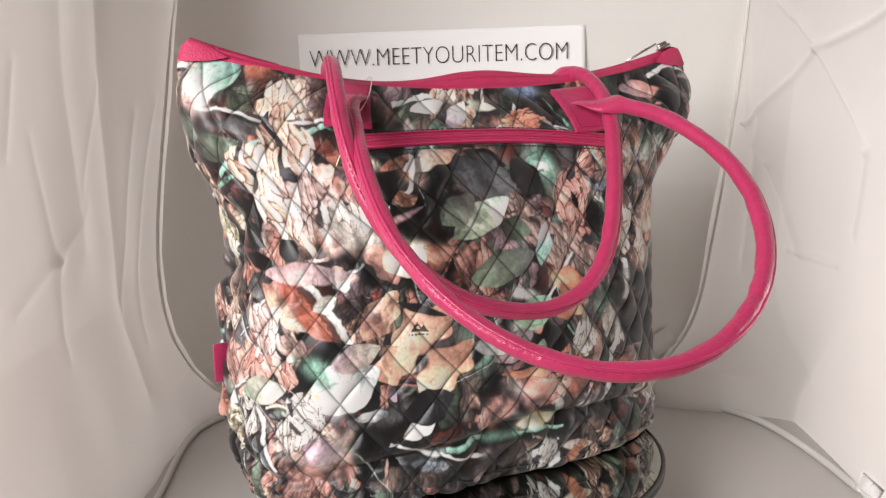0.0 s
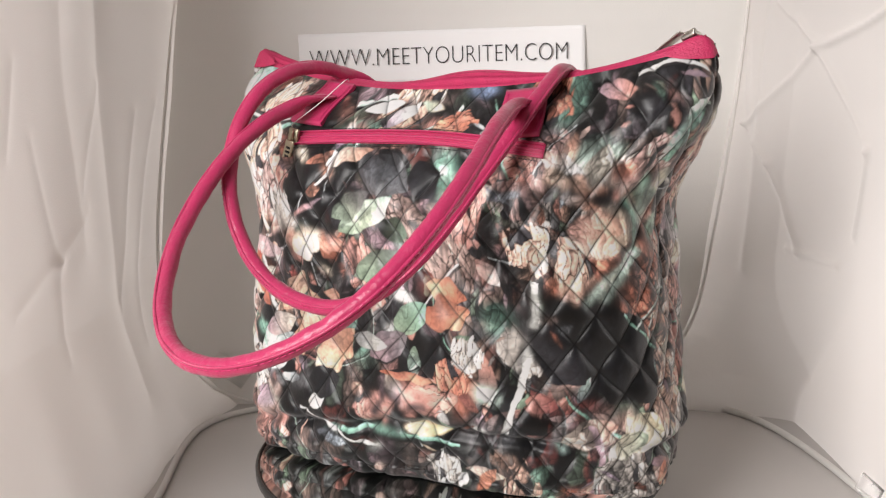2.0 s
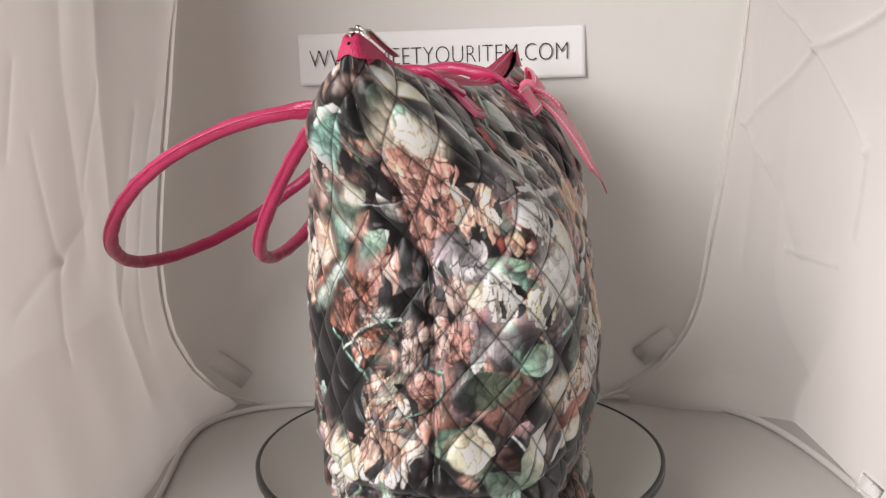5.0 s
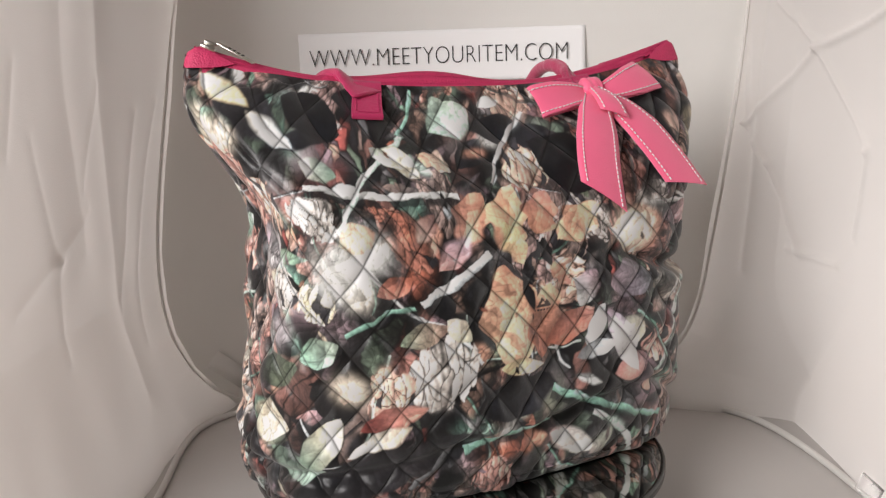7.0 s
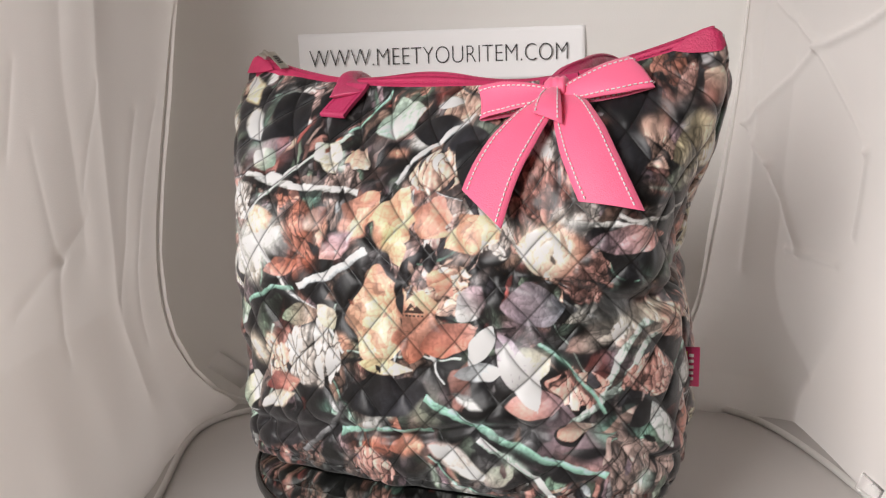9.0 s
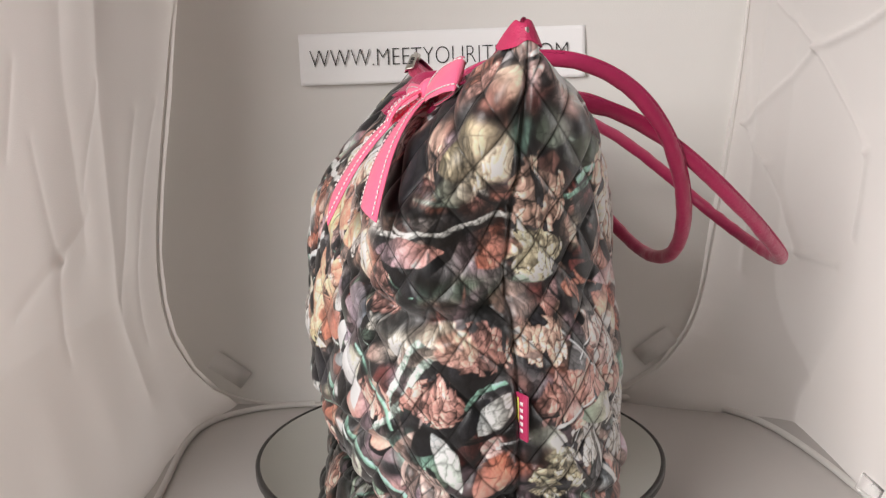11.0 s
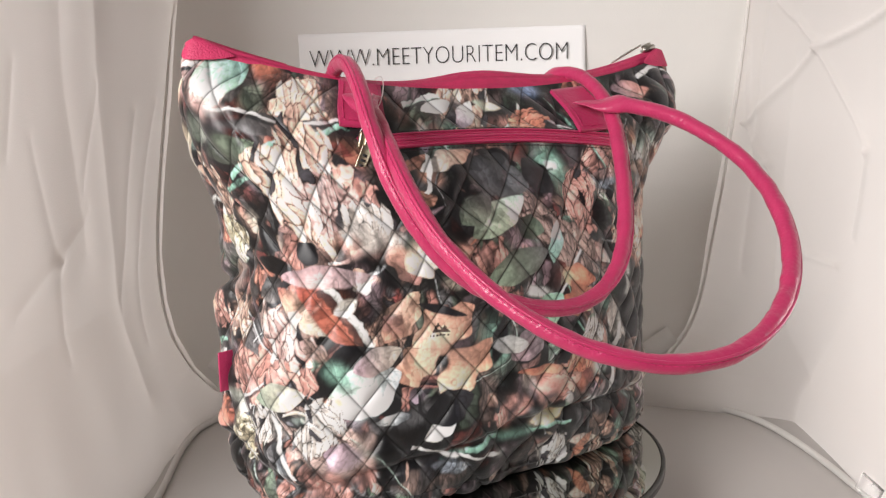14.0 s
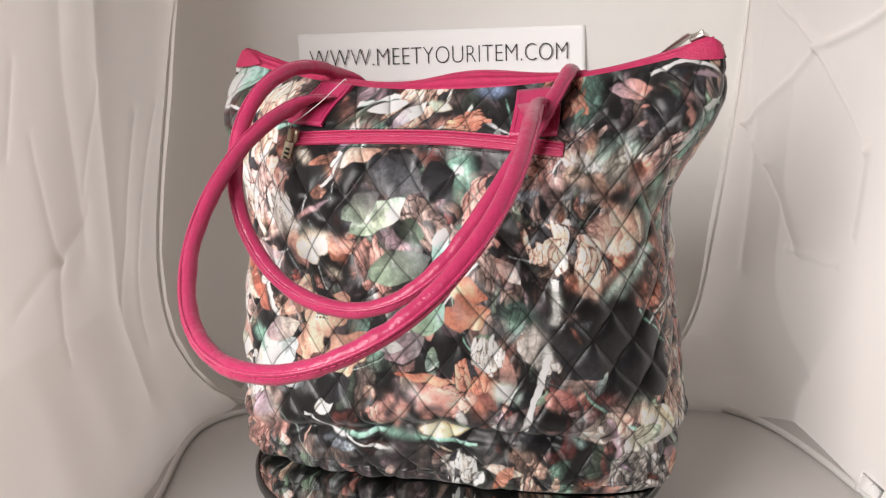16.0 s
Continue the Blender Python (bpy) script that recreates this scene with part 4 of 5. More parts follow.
def left_print():
    leaf(0.600, 0.085, 40, 0.060, 0.026, INK, SOOT, 0.1, 0.1)
    leaf(0.631, 0.242, 21, 0.042, 0.034, YEL, CREAM, 0.25, 0.1)
    leaf(0.645, 0.274, 35, 0.028, 0.018, ROSE, CREAM, 0.25, 0.1)
    stem(0.574, 0.206, 0.617, 0.203, -0.003, 0.0035, WHITE)
    stem(0.617, 0.203, 0.649, 0.208, 0.004, 0.0035, WHITE)
    stem(0.654, 0.213, 0.721, 0.241, -0.003, 0.0035, JADE)
    stem(0.638, 0.173, 0.650, 0.207, 0.004, 0.0040, WHITE)
    leaf(0.641, 0.223, 23, 0.017, 0.012, RUST, ROSE, 0.25, 0.1)
    leaf(0.617, 0.226, 15, 0.029, 0.020, JADE, CREAM, 0.25, 0.1)
    bark(0.659, 0.193, 90, 0.024, 0.024, CREAMB)
    bark(0.661, 0.224, 90, 0.026, 0.026, ROSEC)
    leaf(0.634, 0.191, 43, 0.029, 0.020, RUST, ROSE, 0.25, 0.1)
    leaf(0.571, 0.148, 19, 0.065, 0.020, CREAM, GREY, 0.25, 0.1)
    leaf(0.587, 0.135, 34, 0.051, 0.024, ROSE, CREAM, 0.25, 0.1)
    bark(0.620, 0.135, 90, 0.026, 0.026, ROSE)
    stem(0.542, 0.066, 0.593, 0.129, -0.003, 0.0050, PALE)
    bark(0.654, 0.136, 90, 0.024, 0.024, ROSEC)
    leaf(0.692, 0.158, 35, 0.023, 0.018, GREY, SOOT, 0.25, 0.1)
    leaf(0.717, 0.144, -37, 0.050, 0.020, MAROON, CREAM, 0.25, 0.1)
    leaf(0.729, 0.151, -42, 0.023, 0.010, WHITE, CREAM, 0.25, 0.1)
    stem(0.610, 0.096, 0.633, 0.112, 0.004, 0.0040, JADE)
    leaf(0.625, 0.094, 54, 0.032, 0.016, WHITE, CREAM, 0.25, 0.1)
    leaf(0.599, 0.064, -66, 0.041, 0.014, WHITE, PALE, 0.25, 0.1)
    leaf(0.655, 0.076, -23, 0.030, 0.014, SAGE, CREAM, 0.25, 0.1)
    bark(0.661, 0.051, -17, 0.024, 0.024, CREAMB)
    bark(0.686, 0.067, 90, 0.020, 0.020, WHITEG)
    leaf(0.624, 0.057, 53, 0.035, 0.020, ROSE, RUST, 0.25, 0.1)
    bark(0.591, 0.101, 90, 0.024, 0.024, ROSE)
    leaf(0.697, 0.173, -13, 0.029, 0.014, INK, INK, 0.25, 0.1)
    leaf(0.672, 0.254, 15, 0.023, 0.018, SAGE, GREY, 0.25, 0.1)
    leaf(0.696, 0.244, 10, 0.043, 0.018, SOOT, SAGE, 0.25, 0.1)
    leaf(0.627, 0.241, 17, 0.041, 0.030, YEL, CREAM, 0.25, 0.1)
    stem(0.541, 0.203, 0.619, 0.204, -0.003, 0.0035, WHITE)
    stem(0.560, 0.087, 0.589, 0.138, 0.004, 0.0050, PALE)
    leaf(0.606, 0.135, 52, 0.025, 0.024, ROSE, ROSEC, 0.25, 0.1)
    bark(0.552, 0.171, -17, 0.026, 0.026, ROSE)
    leaf(0.582, 0.190, 2, 0.051, 0.018, MAUVE, ROSE, 0.25, 0.1)
    leaf(0.561, 0.130, 28, 0.051, 0.020, ROSE, CREAM, 0.25, 0.1)


left_print()
right_print()
CLOTH *= broken(0.70, 0.70)[..., None]
back_print()
front_print()
slivers(60, [INK, SOOT, INK, RUSTB, TAUPE, MAUVE, ROSE], 0.0, 1.0)


def emblem(s, z, size):
    """A small dark peak-shaped mark printed on a leaf."""
    rows, cols, x, y = window(s, z, size)
    x, y = x / size, y / size
    peak = (y > -0.35) & (y < 0.45 - np.abs(x + 0.1) * 1.5) | (y > -0.35) & (y < 0.25 - np.abs(x - 0.35) * 1.3)
    inner = (y > -0.15) & (y < 0.15 - np.abs(x + 0.05) * 1.5)
    bars = (np.abs(y + 0.6) < 0.09) & (np.abs(x) < 0.8) & (np.sin(x * 22) > -0.3)
    lay(np.ix_(rows, cols), (peak & ~inner | bars) * 0.9, np.array(INK))


emblem(-0.0741, 0.1311, 0.0085)
emblem(0.4470, 0.1412, 0.0085)


def quilt():
    """The puff between the stitched diamonds, and the stitch lines."""
    s, z = np.meshgrid(np.arange(NU) * DS, np.linspace(0, TALL, NV))
    s = s + (WIDE - 0.5) * 0.006
    z = z + (np.roll(WIDE, 400, 1) - 0.5) * 0.006
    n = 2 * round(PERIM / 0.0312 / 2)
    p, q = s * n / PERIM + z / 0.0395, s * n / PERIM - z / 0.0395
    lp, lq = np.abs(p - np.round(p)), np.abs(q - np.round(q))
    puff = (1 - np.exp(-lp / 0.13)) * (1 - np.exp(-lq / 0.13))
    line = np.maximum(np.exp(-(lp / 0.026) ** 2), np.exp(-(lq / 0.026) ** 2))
    return puff, line


def side_seams(z):
    """How far round the two side seams lie at each height."""
    k = np.clip((0.28 - z) / 0.1, 0, 1)
    return 0.25 * PERIM + 0.012 * k, 0.75 * PERIM - 0.021 * k


def wrinkles():
    """Slack folds of the cloth: shallow dents, the buckle over the base and the one at the waist."""
    s, z = np.meshgrid(np.arange(NU) * DS, np.linspace(0, TALL, NV))
    h = (smooth_noise(RNG, NV, NU, 80) - 0.5) * 0.007 + (smooth_noise(RNG, NV, NU, 35) - 0.5) * 0.0045
    # buckle above the base, round the whole bag
    fold = 0.043 + 0.012 * np.sin(s / PERIM * math.tau * 2 + 0.6) + (smooth_noise(RNG, NV, NU, 95) - 0.5) * 0.02
    h -= 0.0050 * np.exp(-((z - fold) / 0.005) ** 2)
    h += 0.0030 * np.exp(-((z - fold - 0.014) / 0.012) ** 2)
    # waist buckle at the left side
    near = np.exp(-((s - 0.66 * PERIM) / 0.07) ** 2)
    waist = 0.158 + 0.01 * np.sin(s * 40)
    h -= 0.009 * near * np.exp(-((z - waist) / 0.006) ** 2)
    h += 0.005 * near * np.exp(-((z - waist + 0.014) / 0.010) ** 2)
    # side seams drawn in
    for seam in side_seams(z):
        h -= 0.0028 * np.exp(-((s - seam) / 0.0022) ** 2)
    return h


def zip_height(s):
    """The middle height of the pocket zip along the cloth."""
    return 0.2610 - 0.0080 * ((s + 0.005) / 0.1) ** 2 - 0.018 * np.maximum(0.0, s - 0.02)


def blurred(field, r):
    """The field averaged over r cells each way."""
    for axis in (0, 1, 0, 1):
        field = sum(np.roll(field, o, axis) for o in range(-r, r + 1)) / (2 * r + 1)
    return field


# parts of the print lie out of focus
HAZY = np.clip((np.roll(WIDE, 700, 1) - 0.77) / 0.15, 0, 1)[..., None]
EDGELESS = blurred(CLOTH, 3)
EDGELESS[:14], EDGELESS[-14:] = CLOTH[:14], CLOTH[-14:]
CLOTH = CLOTH * (1 - HAZY) + EDGELESS * HAZY
PUFF, LINE = quilt()
WRINKLE = wrinkles()
# fine cracks and grain of the print, then its strong contrast
CLOTH *= broken(0.42, 0.35)[..., None]
CRACK = np.exp(-((smooth_noise(RNG, NV, NU, 11) - 0.5) / 0.028) ** 2) * np.clip(smooth_noise(RNG, NV, NU, 40) * 2.2 - 0.6, 0, 1)
CLOTH *= ((0.86 + 0.28 * GRAIN) * (1 - 0.40 * CRACK))[..., None]
CLOTH = np.clip(CLOTH * 1.85, 0.003, 0.62) ** 1.28 * 1.24 + 0.003
CLOTH = CLOTH * 0.84 + CLOTH.mean(axis=2, keepdims=True) * 0.16
# the print colour is darkened along the stitch lines and the side seams
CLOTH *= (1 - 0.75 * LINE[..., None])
ROW_Z = np.linspace(0, TALL, NV)[:, None]
for seam in side_seams(ROW_Z):
    CLOTH *= (1 - 0.8 * np.exp(-((np.arange(NU)[None] * DS - seam) / 0.0009) ** 2))[..., None]
NORMAL = np.cross(np.roll(FORM, -2, 1) - np.roll(FORM, 2, 1), np.gradient(FORM, axis=0))
NORMAL /= np.linalg.norm(NORMAL, axis=2)[..., None] + 1e-12
FADE = np.clip(np.minimum(np.linspace(0, 1, NV) / 0.02, (1 - np.linspace(0, 1, NV)) / 0.03), 0, 1)[:, None]
# the cloth lies flat under the pocket zip
COL_S = (np.arange(NU) * DS + PERIM / 2) % PERIM - PERIM / 2
ZIP_GAP = np.abs(np.linspace(0, TALL, NV)[:, None] - zip_height(COL_S)[None])
FLAT = np.where((COL_S > -0.112) & (COL_S < 0.116), np.clip((ZIP_GAP - 0.006) / 0.006, 0, 1), 1.0)
SURFACE = FORM + NORMAL * (((PUFF - 0.5) * 0.0030 + WRINKLE) * FLAT * FADE)[..., None]
SURFACE[..., 2] = np.maximum(SURFACE[..., 2], 0.0006)


def on_cloth(s, z, lift=0.0):
    """The place of a point of the cloth (metres from the front's middle, height along the cloth), raised by lift."""
    r, c = min(NV - 1, max(0, z / TALL * (NV - 1))), (s / DS) % NU
    i, j = int(r), int(c)
    i2, j2, fr, fc = min(NV - 1, i + 1), (j + 1) % NU, r - i, c - j
    mix = lambda g: (g[i, j] * (1 - fc) + g[i, j2] * fc) * (1 - fr) + (g[i2, j] * (1 - fc) + g[i2, j2] * fc) * fr
    return mix(FORM) + mix(NORMAL) * lift


bag = tagged(new("tote_bag"), "quilted leaf-camouflage tote bag with pink handles and bow, on the turntable", "bag")


def cloth_part(name, c0, c1, label):
    cols = np.arange(c0, c1 + 1) % NU
    me = grid_mesh(name, SURFACE[:, cols])
    at = me.color_attributes.new("print", "FLOAT_COLOR", "POINT")
    rgba = np.ones((NV, len(cols), 4), np.float32)
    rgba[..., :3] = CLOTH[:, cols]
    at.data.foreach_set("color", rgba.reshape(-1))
    return part_mesh(name, me, M_PRINT, bag, label)


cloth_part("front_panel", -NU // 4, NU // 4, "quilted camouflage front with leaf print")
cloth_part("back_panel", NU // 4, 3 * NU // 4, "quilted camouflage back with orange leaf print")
ring = SURFACE[0]
bottom = np.stack([ring * [k, k, 1] + [0, 0, 0.0] for k in (1.0, 0.66, 0.33, 0.01)])
part_mesh("bottom", grid_mesh("bottom", bottom, True), M_DARKTHREAD, bag, "black fabric base")

# ---- the bag's handles ----
FRONT_LOOP = [(-0.0892, -0.0239, 0.2707), (-0.1111, -0.0898, 0.2556), (-0.1244, -0.1566, 0.1954), (-0.0912, -0.2225, 0.1476), (-0.0386, -0.2611, 0.1335),
              (0.0157, -0.2673, 0.1431), (0.0652, -0.2482, 0.1732), (0.093, -0.201, 0.2241), (0.0847, -0.1221, 0.2606), (0.071, -0.0501, 0.2632)]
BACK_LOOP = [(-0.087, 0.0343, 0.273), (-0.1002, -0.022, 0.2988), (-0.1201, -0.0834, 0.2772), (-0.1233, -0.1176, 0.2139), (-0.0818, -0.1415, 0.1532), (-0.0148, -0.1562, 0.1372),
             (0.0325, -0.1476, 0.1616), (0.0619, -0.1109, 0.2169), (0.088, -0.0697, 0.2678), (0.0904, -0.0188, 0.2911), (0.0858, 0.0139, 0.2715)]


def stitches(name, pts, mat, parent, dash=0.003, gap=0.0016, r=0.00045):
    """Dashes of thread along a run of points."""
    pts = np.asarray(pts, float)
    cum = np.concatenate([[0], np.cumsum(np.linalg.norm(np.diff(pts, axis=0), axis=1))])
    bm = bmesh.new()
    a = gap
    while a + dash < cum[-1]:
        seg = np.stack([np.interp(np.linspace(a, a + dash, 3), cum, pts[:, i]) for i in range(3)], -1)
        bm.from_mesh(grid_mesh(name, tube_points(seg, r, 5), True))
        a += dash + gap
    return part(name, bm, mat, parent)


def handle(name, loop, ends, label):
    n = 420
    loop = [tuple(on_cloth(*ends[0]))] + loop[1:-1] + [tuple(on_cloth(*ends[1]))]
    path = spline(loop, n)
    cum = np.concatenate([[0], np.cumsum(np.linalg.norm(np.diff(path, axis=0), axis=1))])
    end = np.minimum(cum, cum[-1] - cum)
    k = np.clip(1 - end / 0.045, 0, 1)
    k = k * k * (3 - 2 * k)
    flat = np.stack([0.0050 + k * 0.0075, 0.0050 - k * 0.0036], -1)
    across = [np.array([1.0, 0, 0]) * kk + (1 - kk) * np.array([0.35, -0.4, 0.85]) for kk in k]
    rings = tube_points(path, 0.0050, 20, across, flat)
    rng = np.random.default_rng(len(name))
    ripple = 1 + (smooth_noise(rng, n, 20, 7) - 0.5) * 0.16 + (smooth_noise(rng, n, 20, 3) - 0.5) * 0.08
    centre = path[:, None, :]
    form = centre + (rings - centre) * ripple[..., None]
    form = np.concatenate([centre[:1] + (form[:1] - centre[:1]) * 0.02, form, centre[-1:] + (form[-1:] - centre[-1:]) * 0.02])
    h = part_mesh(name, grid_mesh(name, form, True), M_PINK, bag, label)
    # the raised sewn welt along the tube
    welt = tube_points(path + (rings[:, 3] - path) * 0.98, 0.0011, 6)
    part_mesh("welt", grid_mesh("welt", welt, True), M_PINK, h)
    stitches("stitching", path + (rings[:, 4] - path) * 1.03, M_PINKSTITCH, h, 0.0026, 0.0014, 0.0004)
    return h


handle("handle", FRONT_LOOP, ((-0.0935, 0.284, 0.006), (0.085, 0.278, 0.006)), "soft tubular bright pink handle, drooping forward")
handle("handle", BACK_LOOP, ((0.5 * PERIM + 0.101, 0.288, 0.006), (0.5 * PERIM - 0.083, 0.286, 0.006)), "soft tubular bright pink handle, flopped over the top")


def patch(name, s0, s1, z0, z1, lift, thick, mat, parent, label="", ns=14, nz=14, skew=0.0):
    """A cloth patch sewn on the bag."""
    out, inn = [], []
    for z in np.linspace(z0, z1, nz):
        f = (z - z0) / (z1 - z0)
        out.append([on_cloth(s + skew * f, z, lift) for s in np.linspace(s0, s1, ns)])
        inn.append([on_cloth(s + skew * f, z, lift - thick) for s in np.linspace(s0, s1, ns)])
    pts = np.concatenate([np.array(inn)[:1], np.array(out), np.array(inn)[-1:]])
    edge = np.concatenate([np.array(inn)[:, :1].transpose(1, 0, 2), np.array(out)[:, :1].transpose(1, 0, 2)])
    edge2 = np.concatenate([np.array(inn)[:, -1:].transpose(1, 0, 2), np.array(out)[:, -1:].transpose(1, 0, 2)])
    bm = bmesh.new()
    for g in (pts, edge, edge2):
        bm.from_mesh(grid_mesh(name, g))
    return part(name, bm, mat, parent, label)


def tab(s0, s1, z0, z1, label):
    ob = patch("handle_tab", s0, s1, z0, z1, 0.0045, 0.003, M_PINK, bag, label)
    m = 0.0028
    loop = [(s0 + m, z1 - m), (s0 + m, z0 + m), (s1 - m, z0 + m), (s1 - m, z1 - m)]
    run = []
    for (a, b), (c, d) in zip(loop, loop[1:]):
        run += [on_cloth(a + (c - a) * f, b + (d - b) * f, 0.0050) for f in np.linspace(0, 1, 12)]
    stitches("stitching", run, M_PINKSTITCH, ob, 0.002, 0.001, 0.0003)
    return ob


tab(-0.109, -0.078, 0.2645, 0.298, "folded pink satin handle tab")
tab(0.069, 0.101, 0.259, 0.292, "folded pink satin handle tab")
B_MID = PERIM / 2
tab(B_MID - 0.094, B_MID - 0.072, 0.271, 0.299, "folded pink satin handle tab")
tab(B_MID + 0.086, B_MID + 0.116, 0.272, 0.299, "folded pink satin handle tab")

# ---- the pocket zip across the front ----
rows = [[on_cloth(s, zip_height(s) + dz, lift) for s in np.linspace(-0.100, 0.107, 70)]
        for dz, lift in ((-0.0047, -0.001), (-0.0044, 0.0012), (-0.0024, 0.0016), (0.0, 0.0016), (0.0024, 0.0016), (0.0044, 0.0012), (0.0047, -0.001))]
pocket_zip = part_mesh("pocket_zip", grid_mesh("pocket_zip", np.array(rows)), M_ZIPTAPE, bag, "pink pocket zip tape")
for dz, r in ((0.0, 0.0010), (-0.0019, 0.0004), (0.0019, 0.0004), (0.0042, 0.0007), (-0.0042, 0.0007)):
    run = [on_cloth(s, zip_height(s) + dz, 0.0018) for s in np.linspace(-0.099, 0.106, 90)]
    part_mesh("zip_coil", grid_mesh("zip_coil", tube_points(run, r, 6), True), M_PINK, pocket_zip)


for dz in (-0.0068, 0.0066):
    stitches("stitching", [on_cloth(s, zip_height(s) + dz, 0.0006) for s in np.linspace(-0.100, 0.107, 60)], M_DARKTHREAD, pocket_zip, 0.0024, 0.0010, 0.0003)


def zip_pull(at, down, out, name, mat, long=0.021):
    """A slider with a hanging tag: down and out are its directions."""
    down, out = Vector(down).normalized(), Vector(out).normalized()
    side = down.cross(out).normalized()
    m = Matrix.Translation(at) @ Matrix((side, -down, out)).transposed().to_4x4()
    pull = part(name, box_bm(0.0085, 0.0105, 0.0035, m, 0.0012), mat, bag, "metal zip slider")
    part("bridge", box_bm(0.0028, 0.0085, 0.0030, m @ pose(0, 0, 0.0028), 0.001), mat, pull)
    tag = part("tag", box_bm(0.0072, long, 0.0014, m @ pose(0.001, -0.004 - long / 2, 0.0035, 6, 0, 8), 0.0006), mat, pull, "flat engraved metal pull tag")
    for i in range(4):
        part("engraving", box_bm(0.0038 - 0.0006 * (i % 2), 0.0016, 0.0004, m @ pose(0.001, -0.004 - long / 2, 0.0035, 6, 0, 8) @ pose(0, (i - 1.5) * 0.0032, 0.0008)), M_DARKTHREAD, tag)
    return pull


zip_pull(on_cloth(-0.097, 0.2540, 0.0050), (-0.25, 0, -1), (0.05, -1, 0.15), "pocket_slider", M_BRASS)

# ---- the zip along the mouth ----
EDGE_F = FORM[-1, np.arange(-NU // 4, NU // 4 + 1) % NU]
EDGE_B = FORM[-1, np.arange(3 * NU // 4, NU // 4 - 1, -1) % NU]
RIDGE = EDGE_F * 0.42 + EDGE_B * 0.58
XN = np.clip(np.abs(RIDGE[:, 0]) / 0.19, 0, 1)
WAVE = np.sin(RIDGE[:, 0] * 31 + 0.7)
CLOSE = np.clip((1 - XN) / 0.05, 0, 1) ** 0.5
RIDGE[:, 2] = np.maximum(EDGE_F[:, 2], EDGE_B[:, 2]) + (0.0022 + 0.0045 * XN ** 3 + 0.0020 * WAVE * (1 - XN) + 0.0055 * np.exp(-((RIDGE[:, 0] - 0.020) / 0.042) ** 2)) * CLOSE
for edge in (EDGE_F, EDGE_B):
    rows = [edge * [0.985, 0.8, 1] - [0, 0, 0.010]]
    for f in np.linspace(0, 1, 12):
        line = edge * [1 - 0.01 * (1 - f), 1 - 0.14 * (1 - f), 1] * (1 - f) + RIDGE * f
        line[:, 2] += 0.0020 * math.sin(f * math.pi) + (0.0012 + 0.0008 * WAVE) * math.sin(f * 18) - 0.0010 * (1 - f)
        rows.append(line)
    part_mesh("mouth_tape", grid_mesh("mouth_tape", np.array(rows)[:, 14:-14:3]), M_ZIPTAPE, bag, "pink zip tape along the mouth")
part_mesh("mouth_coil", grid_mesh("mouth_coil", tube_points(RIDGE[16:-16:5] + np.array([0, 0, 0.0004]), 0.0013, 8), True), M_PINK, bag, "pink zip teeth")


def ear_cap(middle):
    """The pink binding folded over one end of the mouth."""
    wide, rows = 0.036, []
    tip = np.array(on_cloth(middle, 0.296))
    for f in np.linspace(0, 1, 12):
        row = []
        for ds in np.linspace(-wide, wide, 49):
            k = 1 - (ds / wide) ** 2
            crease = math.exp(-(ds / 0.0035) ** 2)
            low = 0.2995 - 0.0085 * k + 0.0030 * crease
            p = np.array(on_cloth(middle + ds, low + (0.3 - low) * min(1, f * 2), 0.0026 - 0.0020 * crease))
            p[0] *= 1 - 0.035 * f ** 1.5 * k
            p[1] += (tip[1] - p[1]) * 0.5 * f ** 2 * k
            p[2] += (0.0056 - 0.0032 * crease) * k * math.sin(f * math.pi / 2)
            row.append(p)
        rows.append(row)
    return part_mesh("ear_cap", grid_mesh("ear_cap", np.array(rows)), M_ZIPTAPE, bag, "pink binding folded over the end of the mouth")


ear_cap(0.25 * PERIM)
ear_cap(0.75 * PERIM)
zip_pull(RIDGE[-34] + np.array([0, 0.0, 0.003]), (-1, 0.42, -0.46), (-0.36, 0.35, 1), "mouth_slider", M_METAL, 0.027)

# ---- the pink side label ----
label_m = Matrix.Translation(np.array(on_cloth(0.6395, 0.0920, 0.0005))) @ pose(0, 0, 0, 0, 0, 10)
side_label = part("side_label", box_bm(0.013, 0.0016, 0.0275, label_m, 0.0006), M_PINK, bag, "small pink fabric side label")
for i in range(5):
    part("mark", box_bm(0.003, 0.0003, 0.0022, label_m @ pose(-0.001, 0.0009, -0.008 + i * 0.004)), M_THREAD, side_label)
part("emblem", box_bm(0.0016, 0.0003, 0.022, label_m @ pose(0.0025, 0.0009, 0)), M_LIME, side_label)

# ---- the ribbon bow on the back ----
bow = tagged(new("bow"), "bright pink ribbon bow with white stitched edges")
bow.parent = bag


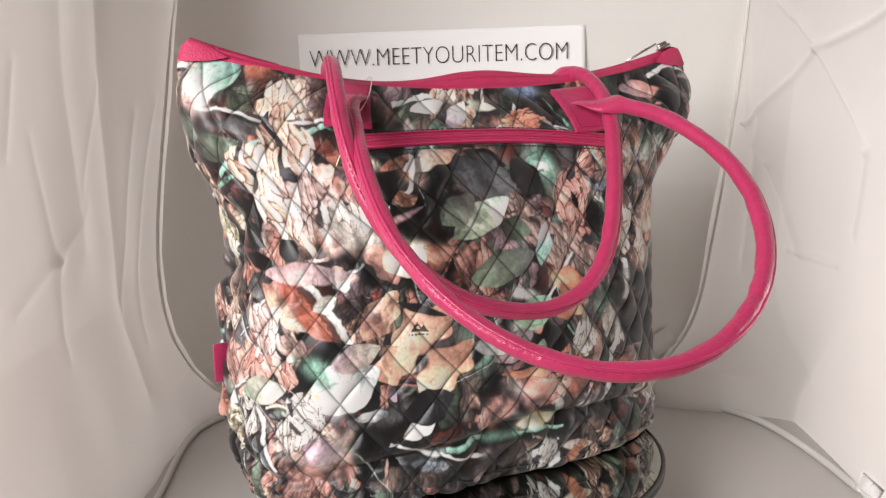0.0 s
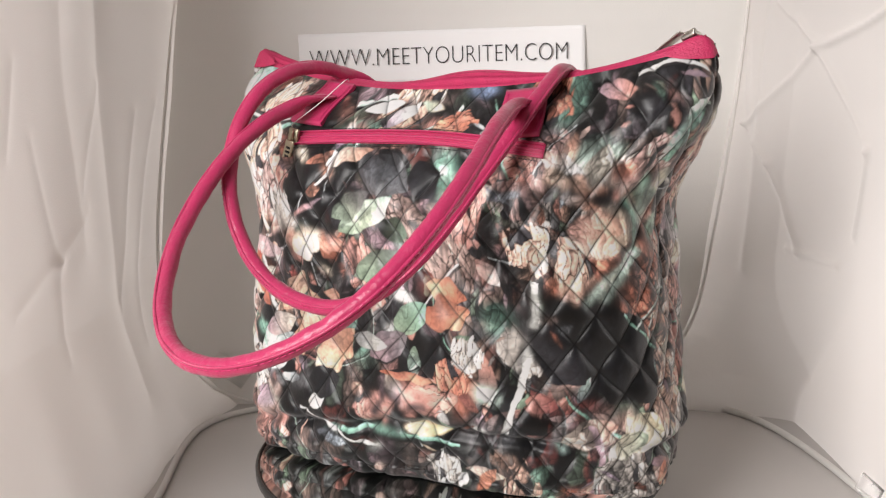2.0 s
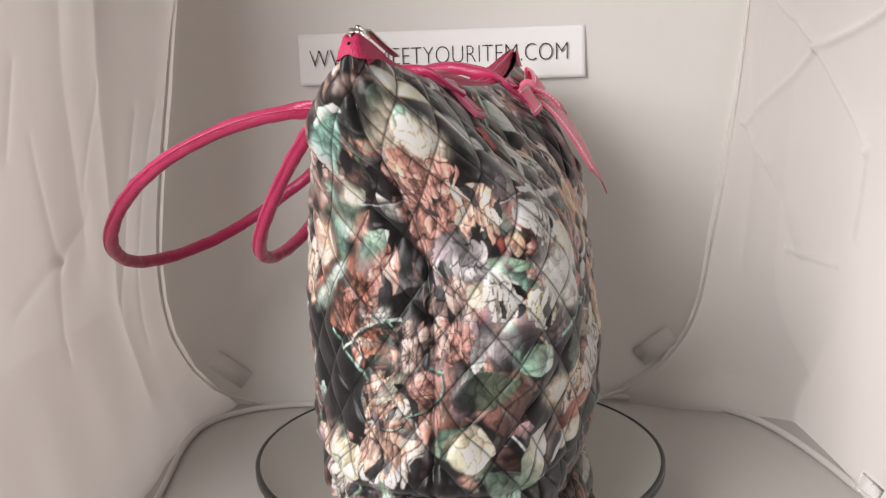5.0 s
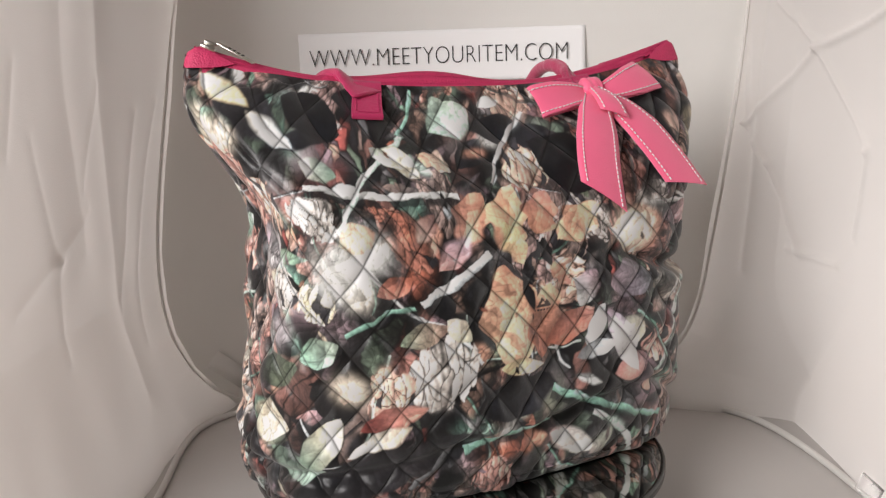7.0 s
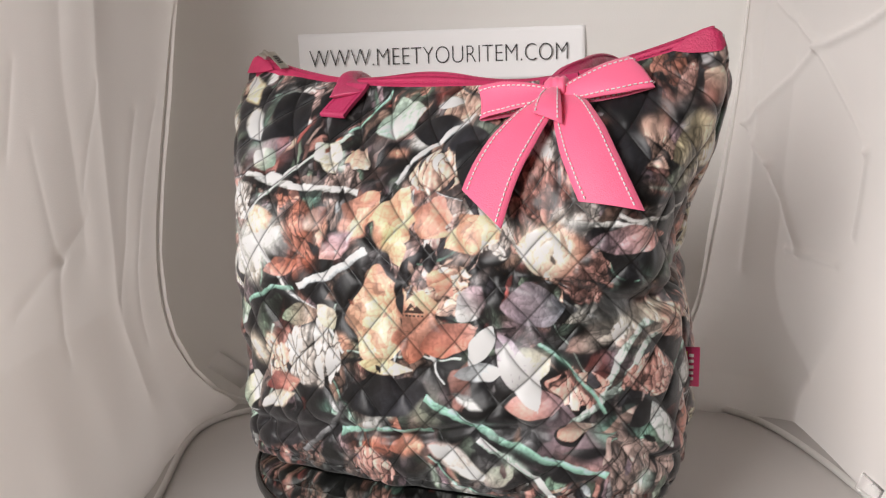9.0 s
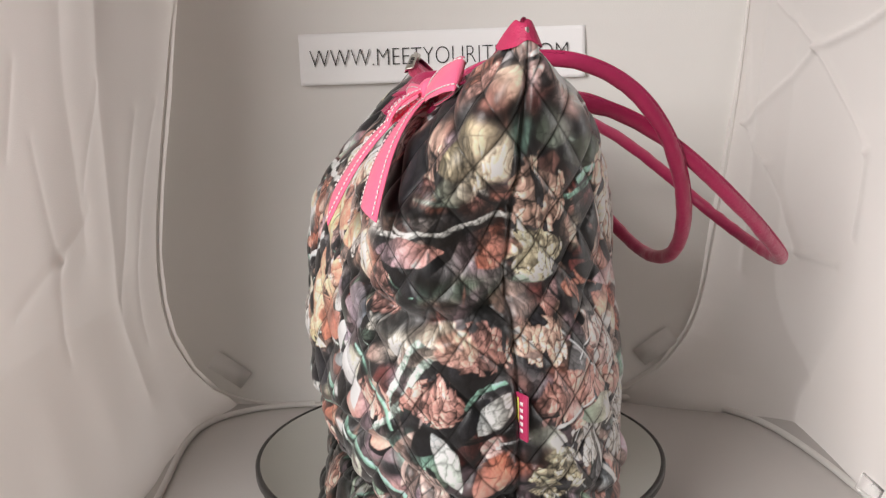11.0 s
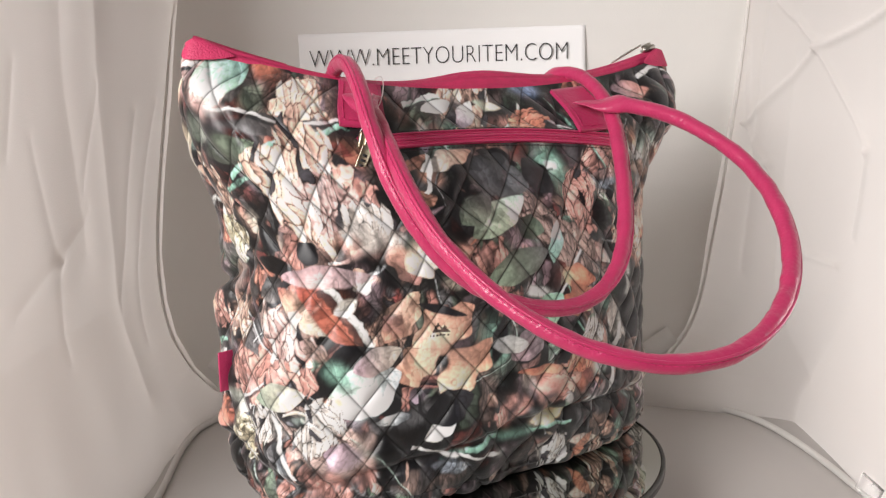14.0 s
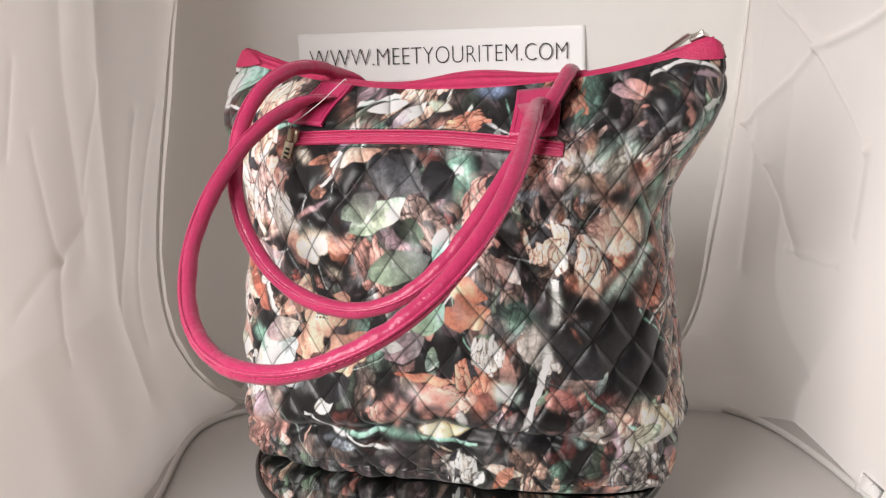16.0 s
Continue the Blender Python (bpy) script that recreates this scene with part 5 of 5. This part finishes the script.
def ribbon(name, path, across, half, label="", ends=None):
    """A flat ribbon along a path; across: the way over its width at each control point."""
    n = 40
    p, a = spline(path, n), spline(across, n)
    a /= np.linalg.norm(a, axis=1)[:, None]
    hw = np.interp(np.linspace(0, 1, n), np.linspace(0, 1, len(half)), half)
    tan = np.gradient(p, axis=0)
    tan /= np.linalg.norm(tan, axis=1)[:, None]
    nor = np.cross(tan, a)
    f = np.linspace(-1, 1, 9)
    slant = (ends or 0.0) * np.linspace(0, 1, n)[:, None] ** 6 * f[None]
    g = p[:, None] + a[:, None] * (hw[:, None] * f)[..., None] + nor[:, None] * (0.0018 * (1 - f ** 2))[None, :, None] + tan[:, None] * slant[..., None]
    both = np.concatenate([g, (g - nor[:, None] * 0.0007)[:, ::-1]], 1)
    ob = part_mesh(name, grid_mesh(name, both, True), M_RIBBON, bow, label)
    for side in (1, 7):
        for lift in (0.0006, -0.0012):
            stitches("stitching", g[:, side] + nor * lift, M_THREAD, ob, 0.0021, 0.0013, 0.0005)
    return ob


KNOT = (0.5420, 0.2830)


def bow_ribbon(name, run, half, tilt, ends=None, label=""):
    """A ribbon over the back of the bag: run of (s, z, lift); tilt: its width's lean from the upright, degrees."""
    path = [on_cloth(*q) for q in run]
    across = []
    for s, z, lift in run:
        up = on_cloth(s, z + 0.004, lift) - on_cloth(s, z - 0.004, lift)
        ri = on_cloth(s + 0.004, z, lift) - on_cloth(s - 0.004, z, lift)
        up, ri = up / np.linalg.norm(up), ri / np.linalg.norm(ri)
        across.append(up * math.cos(radians(tilt)) + ri * math.sin(radians(tilt)))
    return ribbon(name, path, across, half, label, ends)


S, Z = KNOT


def bow_loop(run, half, lean):
    """A loop of the bow: run of (across, up, out) from the knot, lying before the bag rather than on it."""
    right = on_cloth(S + 0.01, Z - 0.02, 0.0) - on_cloth(S - 0.01, Z - 0.02, 0.0)
    right[2] = 0
    right /= np.linalg.norm(right)
    above = np.array([0, -0.60, 1.0])
    above -= right * (above @ right)
    above /= np.linalg.norm(above)
    out = np.cross(right, above)
    middle = on_cloth(S, Z - 0.003, 0.004)
    path = [middle + right * a + above * b + out * c for a, b, c in run]
    wide = above * math.cos(radians(lean)) + right * math.sin(radians(lean))
    return ribbon("loop", path, [wide] * len(run), half)


bow_loop([(0, 0, 0.004), (-0.016, -0.001, 0.010), (-0.036, -0.004, 0.011), (-0.052, -0.006, 0.008), (-0.054, -0.007, 0.005), (-0.040, -0.005, 0.003), (-0.018, -0.002, 0.002), (0, 0, 0.001)],
         [0.005, 0.0085, 0.0118, 0.0125, 0.0122, 0.0105, 0.008, 0.005], -14)
bow_loop([(0, 0, 0.004), (0.016, 0.002, 0.010), (0.036, 0.009, 0.011), (0.052, 0.015, 0.008), (0.054, 0.016, 0.005), (0.040, 0.010, 0.003), (0.018, 0.003, 0.002), (0, 0, 0.001)],
         [0.005, 0.0095, 0.0135, 0.0148, 0.0144, 0.0120, 0.009, 0.005], -40)
bow_ribbon("tail", [(S - 0.003, Z - 0.003, 0.009), (S - 0.013, Z - 0.016, 0.014), (S - 0.027, Z - 0.036, 0.016), (S - 0.038, Z - 0.056, 0.016), (S - 0.044, Z - 0.076, 0.017)],
           [0.005, 0.0125, 0.0160, 0.0165, 0.0165], 101, 0.009)
bow_ribbon("tail", [(S + 0.004, Z - 0.003, 0.008), (S + 0.009, Z - 0.016, 0.012), (S + 0.017, Z - 0.036, 0.013), (S + 0.023, Z - 0.056, 0.012), (S + 0.028, Z - 0.072, 0.014)],
           [0.005, 0.0125, 0.0160, 0.0165, 0.0165], 57, 0.014)
bow_ribbon("fold", [(S - 0.002, Z - 0.002, 0.013), (S - 0.003, Z - 0.010, 0.018), (S - 0.004, Z - 0.019, 0.019), (S - 0.004, Z - 0.024, 0.017)],
           [0.004, 0.0075, 0.0095, 0.0100], 94, 0.004)


def knot_mesh():
    """The ribbon drawn tight round the middle: a puckered band, narrower at its waist."""
    rows = []
    right = on_cloth(S + 0.004, Z, 0.0) - on_cloth(S - 0.004, Z, 0.0)
    above = on_cloth(S, Z + 0.004, 0.0) - on_cloth(S, Z - 0.004, 0.0)
    right, above = right / np.linalg.norm(right), above / np.linalg.norm(above)
    out = np.cross(right, above)
    middle = on_cloth(S, Z, 0.011)
    for f in np.linspace(-1, 1, 15):
        ends = (1 - abs(f) ** 6) ** 0.5
        ring = []
        for c in np.linspace(0, math.tau, 36, endpoint=False):
            pucker = 1 + 0.07 * math.sin(f * 11 + 0.8 * math.sin(c)) + 0.03 * math.sin(3 * c + f * 4)
            high, deep = (0.0072 + 0.0012 * f * f) * ends * pucker, 0.0062 * ends * pucker
            ring.append(middle + right * (0.0080 * f + 0.0010 * math.sin(c)) + above * (high * math.sin(c)) + out * (deep * math.cos(c)))
        rows.append(ring)
    return grid_mesh("knot", np.array(rows), True)


part_mesh("knot", knot_mesh(), M_RIBBON, bow)

# ---- the clear thread that held a price tag ----
TAG_A, TAG_B = on_cloth(-0.083, 0.298, 0.007), on_cloth(-0.099, 0.258, 0.008)
run = spline([TAG_A, TAG_A + [0.004, -0.006, 0.004], (TAG_A + TAG_B) / 2 + [0.006, -0.010, 0.0], TAG_B + [0.0, -0.002, 0.002], TAG_B], 40)
part_mesh("tag_thread", grid_mesh("tag_thread", tube_points(run, 0.00035, 6), True), M_THREAD, bag, "thin clear plastic tag thread")


# ---- what moves ----
def motions():
    rows = [(i * 0.5, pose(0, 0, 0, 0, 0, -25.215 * (i * 0.5 - 1.05))) for i in range(33)]
    walk(turntable, rows)
    walk(bag, rows)


motions()
